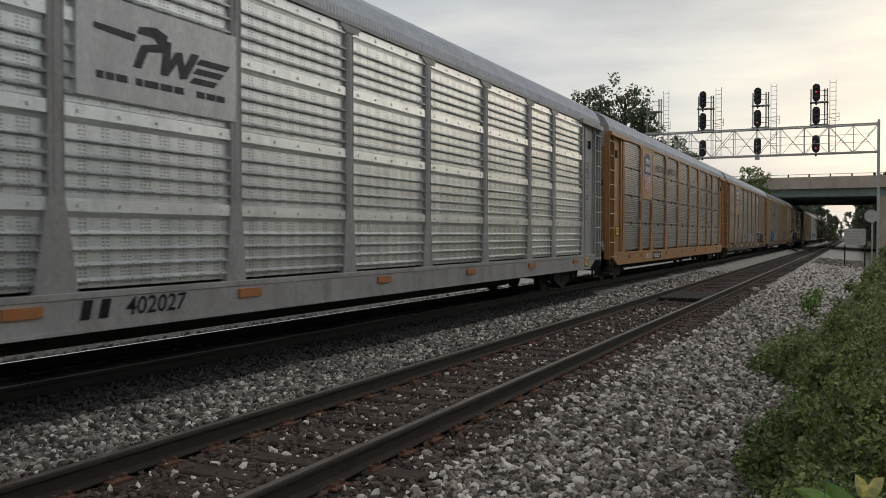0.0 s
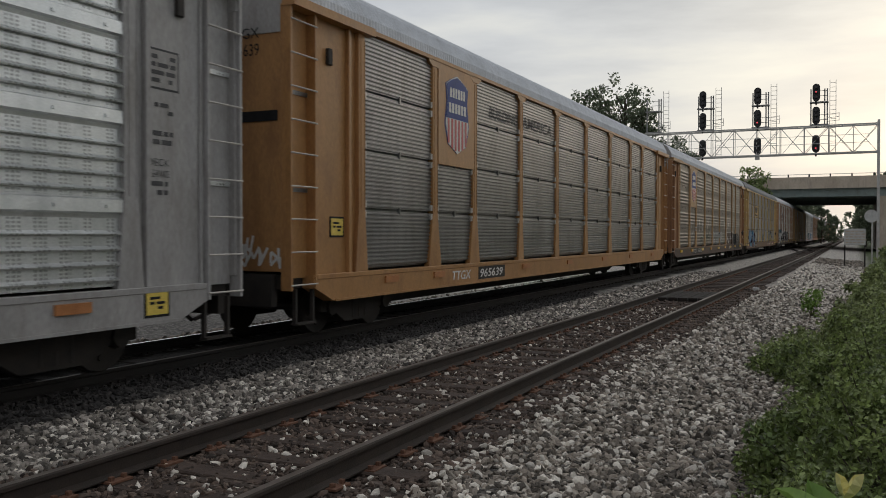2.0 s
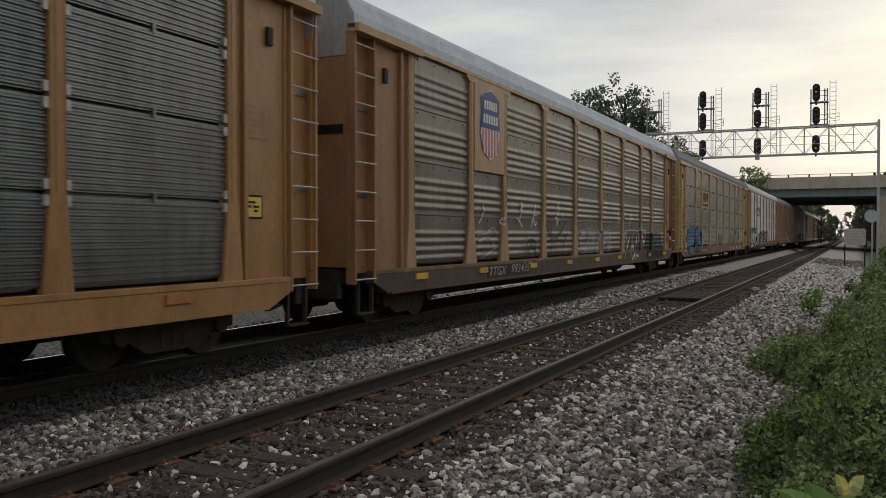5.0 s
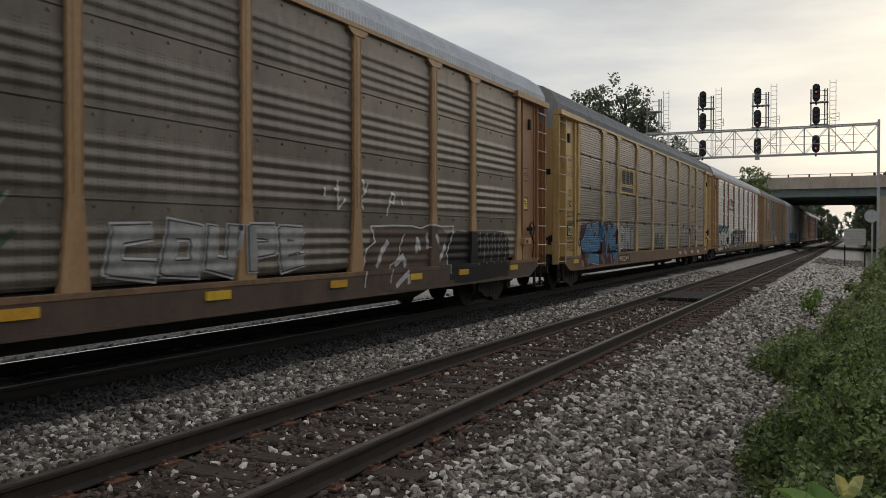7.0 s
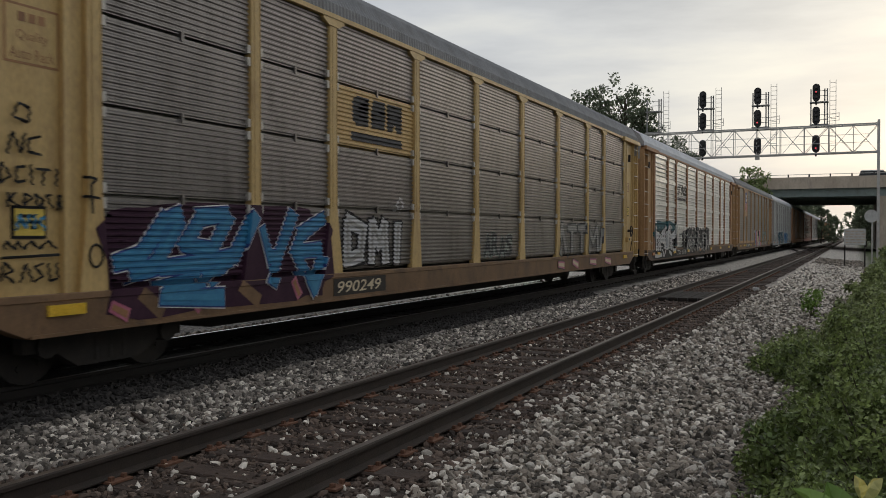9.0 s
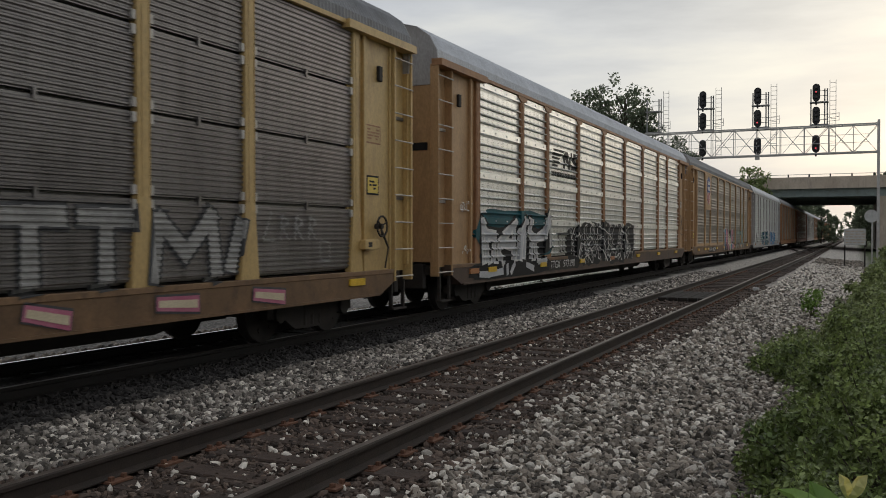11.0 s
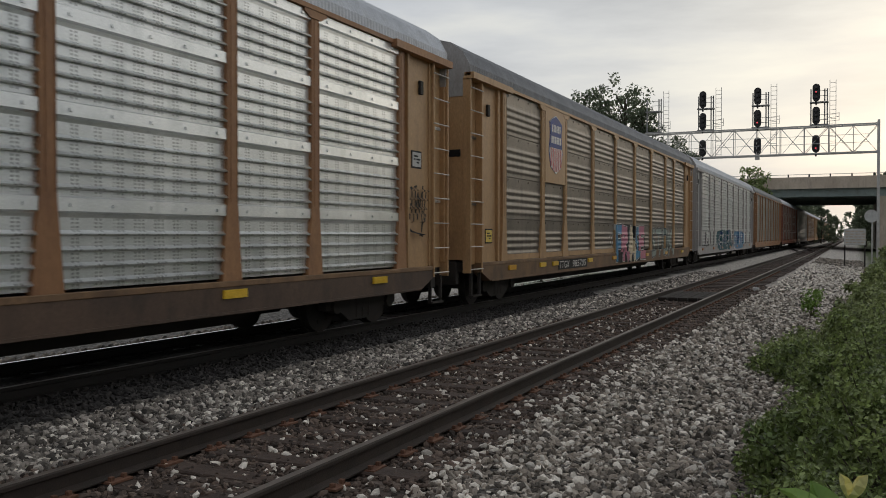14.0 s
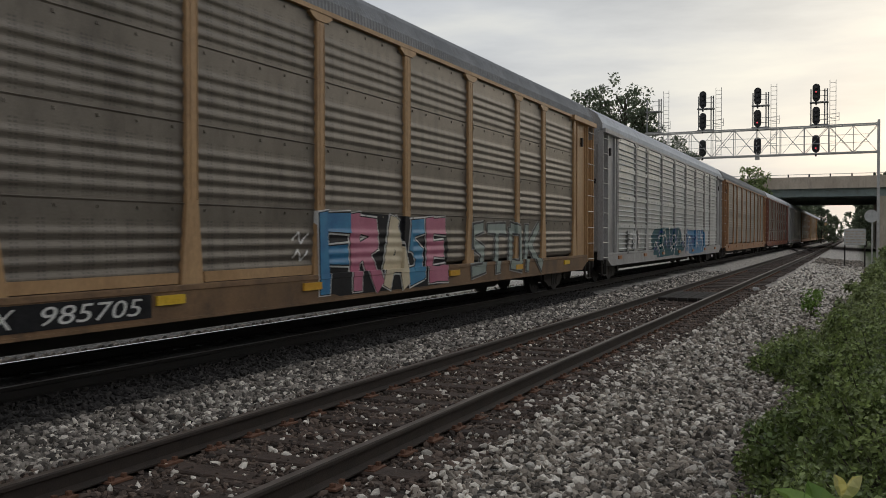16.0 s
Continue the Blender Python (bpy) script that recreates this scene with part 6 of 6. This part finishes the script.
def make_vehicle(tall, paint, label):
    v = thing("road_car", None, None, label, "car", "cars on the overpass")
    h = 1.78 if tall else 1.45
    bm = bmesh.new()
    if tall:
        side = [(-2.35, 0.35), (2.35, 0.35), (2.35, 0.85), (2.15, 1.02), (1.15, 1.10), (-2.25, 1.10), (-2.38, 0.7)]
        glass = [(1.15, 1.10), (0.55, 1.66), (-2.0, 1.70), (-2.25, 1.10)]
    else:
        side = [(-2.25, 0.32), (2.25, 0.32), (2.28, 0.68), (2.05, 0.86), (1.1, 0.95), (-2.1, 0.98), (-2.28, 0.65)]
        glass = [(1.1, 0.95), (0.35, 1.38), (-1.1, 1.38), (-1.75, 0.98)]
    prism(bm, side, "y", -0.9, 0.9)
    bevel(bm, 0.05)
    part("body", bm, paint, v)
    bm = bmesh.new()
    prism(bm, glass, "y", -0.76, 0.76)
    part("window_band", bm, M["car_glass"], v, "dark tinted windows")
    bm = bmesh.new()
    prism(bm, [(glass[1][0] + 0.05, glass[1][1] - 0.02), (glass[1][0] - 0.1, h), (glass[2][0] + 0.1, h), (glass[2][0] - 0.05, glass[2][1] - 0.02)], "y", -0.75, 0.75)
    part("roof", bm, paint, v)
    for x in (-1.42, 1.42):
        for y in (-0.82, 0.82):
            bm = bmesh.new()
            rod(bm, (0, -0.11, 0), (0, 0.11, 0), 0.34, 18)
            w = part("wheel", bm, M["iron"], v, at=pose(x, y, 0.34))
            bm = bmesh.new()
            rod(bm, (0, -0.118, 0), (0, 0.118, 0), 0.2, 12)
            part("rim", bm, M["galv"], w)
    return v


make_overpass()
TRAFFIC = [(make_vehicle(True, M["car_white"], "white sport-utility car driving over the bridge"), -0.3, 8.8, 14.4),
           (make_vehicle(False, M["car_white"], "white saloon car driving over the bridge"), 0.4, 13.0, 21.7)]


# ---- plants ----
def leaf_cloud(rng, centres, radii, count, size, droop=0.3):
    """Many small folded leaves in clumps: vertices and triangles."""
    k = rng.integers(0, len(centres), count)
    d = rng.normal(size=(count, 3))
    d /= np.linalg.norm(d, axis=1, keepdims=True)
    r = rng.uniform(0.55, 1.0, (count, 1)) ** 0.6
    p = centres[k] + d * r * radii[k]
    a = rng.normal(size=(count, 3)) + np.array([0, 0, -droop])
    a /= np.linalg.norm(a, axis=1, keepdims=True)
    up = rng.normal(size=(count, 3)) * 0.6 + np.array([0, 0, 1.0]) + d * 0.5
    b = np.cross(a, up)
    b /= np.linalg.norm(b, axis=1, keepdims=True)
    n = np.cross(b, a)
    s = size * rng.uniform(0.6, 1.4, (count, 1))
    v = np.stack([p, p + a * s * 0.45 + b * s * 0.33 + n * s * 0.10, p + a * s, p + a * s * 0.45 - b * s * 0.33 + n * s * 0.10], 1).reshape(-1, 3)
    base = (np.arange(count) * 4)[:, None]
    f = np.concatenate([base + np.array([[0, 1, 2]]), base + np.array([[0, 2, 3]])])
    return v, f


def make_bush(x, y, rx, ry, h, leaves, size, seed, label, leaf="leaf"):
    rng = np.random.default_rng(seed)
    g = ground_z(x)
    b = thing("bush", None, None, label, "bush", "bushes along the verge", at=pose(x, y, g))
    n = 46
    ang, rad = rng.uniform(0, math.tau, n), np.sqrt(rng.uniform(0, 1, n))
    top = h * (1 - 0.75 * rad ** 2) * rng.uniform(0.75, 1.12, n)
    c = np.stack([np.cos(ang) * rad * rx, np.sin(ang) * rad * ry, top * rng.uniform(0.25, 0.9, n)], 1)
    rr = np.stack([rng.uniform(0.20, 0.36, n), rng.uniform(0.22, 0.38, n), rng.uniform(0.16, 0.30, n)], 1)
    # thin sprigs that stick out of the mass
    m = 40
    ang2 = rng.uniform(0, math.tau, m)
    sp = np.stack([np.cos(ang2) * rx * rng.uniform(0.5, 1.15, m), np.sin(ang2) * ry * rng.uniform(0.5, 1.1, m), h * rng.uniform(0.25, 1.25, m)], 1)
    sp[:, 2] *= 1 - 0.55 * np.clip(np.hypot(sp[:, 0] / rx, sp[:, 1] / ry), 0, 1)
    c = np.concatenate([c, sp])
    rr = np.concatenate([rr, np.stack([rng.uniform(0.06, 0.14, m), rng.uniform(0.06, 0.14, m), rng.uniform(0.08, 0.18, m)], 1)])
    v, f = leaf_cloud(rng, c, rr, leaves, size)
    part("foliage", soup("foliage", v, f, M[leaf]), None, b, "dense small green leaves")
    bm = bmesh.new()
    for i in range(len(c)):
        rod(bm, (c[i][0] * 0.3, c[i][1] * 0.3, -0.05), tuple(c[i]), 0.012, 5, 0.004)
    part("branchwork", bm, M["bark"], b)


def make_tree(x, y, h, w, leaves, size, seed, label, crown_from=0.3, material="leaf_dark"):
    rng = np.random.default_rng(seed)
    t = thing("tree", None, None, label, "tree", "trees behind the tracks", at=pose(x, y, -0.5))
    bm = bmesh.new()
    lean = rng.uniform(-0.03, 0.03, 2) * h
    rod(bm, (0, 0, 0), (lean[0] * 0.5, lean[1] * 0.5, h * 0.5), 0.022 * h, 9, 0.014 * h)
    rod(bm, (lean[0] * 0.5, lean[1] * 0.5, h * 0.5), (lean[0], lean[1], h * 0.93), 0.014 * h, 7, 0.003 * h)
    n = 26
    c = []
    for i in range(n):
        z = h * (crown_from + (0.97 - crown_from) * (i + 0.5) / n)
        k = (z / h - crown_from) / (1 - crown_from)
        reach = w / 2 * (0.55 + 0.75 * math.sin(math.pi * min(1, k * 0.85 + 0.12))) * rng.uniform(0.35, 1.0) * (1.0 if k < 0.75 else 0.7)
        a = i * 2.4 + rng.uniform(-0.4, 0.4)
        e = np.array([math.cos(a) * reach, math.sin(a) * reach, z + rng.uniform(0, 0.05) * h])
        rod(bm, (lean[0] * z / h, lean[1] * z / h, z - 0.10 * h), tuple(e), 0.006 * h, 5, 0.0015 * h)
        for j in range(3):
            c.append(e * np.array([0.8 + 0.1 * j, 0.8 + 0.1 * j, 1]) + rng.normal(size=3) * 0.04 * h)
    part("trunk", bm, M["bark"], t)
    c = np.array(c)
    rr = np.stack([rng.uniform(0.02, 0.065, len(c)) * h, rng.uniform(0.02, 0.065, len(c)) * h, rng.uniform(0.02, 0.055, len(c)) * h], 1)
    v, f = leaf_cloud(rng, c, rr, leaves, size)
    part("crown", soup("crown", v, f, M[material]), None, t, "uneven leafy crown with gaps")


def make_plants():
    rows = [(0.42, 5.2, 0.95, 1.3, 0.78, 13000, 0.046), (0.42, 7.2, 1.05, 1.5, 0.98, 17000, 0.048), (0.36, 9.4, 1.05, 1.5, 1.08, 15000, 0.050), (0.42, 11.8, 1.15, 1.7, 1.20, 12000, 0.056),
            (-0.58, 13.7, 0.70, 1.5, 0.50, 6500, 0.060), (-0.35, 15.2, 0.75, 1.6, 0.50, 5000, 0.065), (-0.30, 7.6, 0.40, 1.6, 0.40, 4000, 0.05),
            (0.70, 15.0, 1.25, 1.9, 1.35, 9000, 0.07), (0.90, 18.5, 1.2, 2.2, 1.45, 7000, 0.085), (1.10, 23.0, 1.2, 2.6, 1.55, 6000, 0.10), (1.45, 28.5, 1.3, 3.0, 1.75, 5000, 0.13),
            (1.9, 35.0, 1.4, 3.6, 1.9, 4500, 0.15), (2.4, 44.0, 1.6, 4.5, 2.2, 4000, 0.18), (3.2, 55.0, 1.9, 5.0, 2.6, 3500, 0.21)]
    for k, r in enumerate(rows):
        # bushes beyond 14 m take the leaf with distance glow in its colour
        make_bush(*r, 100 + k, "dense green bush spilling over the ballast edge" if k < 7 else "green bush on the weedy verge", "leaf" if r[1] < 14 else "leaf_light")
    for k, (x, y, h) in enumerate([(-0.92, 22.6, 0.62)]):
        rng = np.random.default_rng(60 + k)
        n = 10
        c = np.stack([rng.normal(0, 0.10, n), rng.normal(0, 0.10, n), rng.uniform(0.2, 0.95, n) * h], 1)
        v, f = leaf_cloud(rng, c, np.full((n, 3), 0.11), 520, 0.075)
        w = thing("weed", None, None, "small bright green weed growing in ballast", "weed", "weeds in the ballast", at=pose(x, y, ground_z(x)))
        part("leaves", soup("leaves", v, f, M["leaf_bright"] if k == 0 else M["leaf"]), None, w)
        bm = bmesh.new()
        for i in range(n):
            rod(bm, (0, 0, -0.03), tuple(c[i]), 0.006, 4, 0.003)
        part("branchwork", bm, M["bark"], w)
    # the wooded verge that closes the place to the right of the camera
    for k, (x, y, h) in enumerate(((9.5, -7, 7.6), (8.5, 1, 7.8), (9.5, 8, 7.6), (8.8, 15, 7.2), (9.8, 22, 7.0), (9.6, 29, 6.6), (10.0, 36, 6.6), (9.6, 44, 7.2), (10.5, 53, 8.2), (10.5, 63, 8.6), (11.5, 74, 9.4), (12.0, 86, 10.0), (10.5, 100, 10.5))):
        make_tree(x, y, h, 8.0, 4500, 0.30, 70 + k, "leafy green tree on the wooded verge", 0.06, "leaf")
    for k, (x, y, h, w) in enumerate(((-23.8, 84.0, 16.4, 3.4), (-22.2, 85.5, 15.6, 3.4), (-20.2, 84.0, 16.3, 3.6), (-18.6, 85.0, 14.4, 3.0), (-25.0, 86.0, 14.8, 2.8))):
        make_tree(x, y, h, w, 4300, 0.30, 7 + 10 * k, "tall dark poplar standing behind the train", 0.30)
    for k, (x, y, h, w) in enumerate(((-16.3, 88.0, 11.4, 4.0), (-14.4, 90.0, 10.0, 4.0))):
        make_tree(x, y, h, w, 3500, 0.30, 8 + 10 * k, "lower dark tree behind the train", 0.25)
    make_tree(-11.3, 114.0, 10.2, 3.4, 3000, 0.30, 9, "small green tree beside the road bridge", 0.3, "leaf")
    for k, (x, y, h, w) in enumerate(((-16, 165, 11.5, 9), (-22, 172, 12, 9), (-16, 300, 16, 12), (-13.5, 340, 14, 12), (-20, 270, 17, 13), (4.5, 190, 12, 9), (8, 215, 15, 11), (2.6, 260, 11, 9),
                                       (6, 175, 12, 8), (-14, 196, 13.0, 11), (-9.6, 200, 10.2, 6), (-6.6, 204, 8.2, 4.6), (-4.3, 212, 6.6, 4.0), (3.6, 164, 11.5, 6.5), (1.7, 170, 8.6, 4.0), (-30, 178, 13, 10), (-24, 330, 18, 14), (0.5, 420, 9, 12), (-6, 460, 10, 14))):
        make_tree(x, y, h, w, 2600, 0.05 * h, 20 + k, "distant dark tree beyond the road bridge", 0.12)


def big_leaf(bm, base, tip, width, fold):
    a, b = Vector(base), Vector(tip)
    d = b - a
    side = d.cross(Vector((0, 0, 1))).normalized() * width
    up = side.cross(d).normalized() * fold
    ts = ((0, 0), (0.12, 0.7), (0.3, 1.0), (0.45, 0.8), (0.6, 0.85), (0.78, 0.5), (1, 0))
    mid = [bm.verts.new(a + d * t - up * math.sin(t * 3)) for t, w in ts]
    for sg in (1, -1):
        rim = [bm.verts.new(a + d * t + side * w * sg * 0.5 + up) for t, w in ts[1:-1]]
        for i in range(len(rim) - 1):
            bm.faces.new((mid[i + 1], rim[i], rim[i + 1], mid[i + 2]) if sg > 0 else (mid[i + 1], mid[i + 2], rim[i + 1], rim[i]))
        bm.faces.new((mid[0], rim[0], mid[1]) if sg > 0 else (mid[0], mid[1], rim[0]))
        bm.faces.new((mid[-1], mid[-2], rim[-1]) if sg > 0 else (mid[-1], rim[-1], mid[-2]))


def make_sapling():
    s = thing("sapling", None, None, "broad-leaved bright green sapling with a pale young leaf", "plant", at=pose(-0.02, 2.15, -0.37))
    bm = bmesh.new()
    rod(bm, (0, 0, 0), (0.0, 0.0, 1.50), 0.008, 6, 0.004)
    part("stem", bm, M["leaf"], s)
    rng = random.Random(3)
    for k, (base, tip, w) in enumerate((((0, 0, 1.49), (-0.13, 0.02, 1.545), 0.10), ((0, 0, 1.48), (0.10, -0.02, 1.54), 0.09), ((0, 0, 1.46), (-0.06, 0.10, 1.55), 0.09), ((0, 0, 1.42), (0.12, 0.08, 1.50), 0.10),
                                         ((0, 0, 1.38), (-0.14, -0.05, 1.45), 0.11), ((0, 0, 1.3), (0.05, -0.14, 1.36), 0.11))):
        bm = bmesh.new()
        big_leaf(bm, base, tip, w, 0.012)
        part("leaf", bm, M["leaf_bright"], s)
    bm = bmesh.new()
    big_leaf(bm, (0.02, 0, 1.535), (0.055, 0.0, 1.60), 0.05, 0.012)
    big_leaf(bm, (0.02, 0, 1.535), (0.0, 0.01, 1.595), 0.04, 0.01)
    part("young_leaf", bm, M["petal"], s, "pale yellow young leaf")
    return s


make_plants()
SAPLING = make_sapling()
def run_of(t):
    """How far the train has run: it slackens a little and then picks up again."""
    lag = np.interp(t, [0.0, 2.0, 4.0, 6.4, 8.7, 10.0, 11.6, 13.0, 15.0, 16.0], [-0.05, 0.07, 0.19, 0.25, 0.29, 0.18, 0.03, 0.0, 0.02, 0.0])
    return SPEED * t - float(lag)


def motions():
    for v, x, t0, speed in TRAFFIC:
        walk(v, [(t, pose(x + speed * (t - t0), OY + 3.5, 7.96)) for t in (0.0, 4.0, 8.0, 12.0, 16.0)])
    walk(SAPLING, [(k * 0.8, pose(-0.02, 2.15, -0.37, 0.5 * math.sin(k * 2.3), 0.9 * math.sin(k * 1.7 + 1.4), 6 * math.sin(k * 1.1))) for k in range(21)])
    times = [0.0, 2.0, 4.0, 6.4, 8.7, 10.0, 11.6, 13.0, 15.0, 16.0]
    for k, c in enumerate(CARS):
        y0 = 28.1 + PITCH * (k - 2)
        walk(c, [(t, pose(TRAIN_X, y0 - run_of(t), RAIL)) for t in times])
        if 1 <= k <= 7:
            for w in [o for o in c.children if "roll" in o]:
                s = w["roll"]
                walk(w, [(f / 15.0, pose(0, s, 0.42, math.degrees(run_of(f / 15.0) / 0.42))) for f in range(241)])


motions()
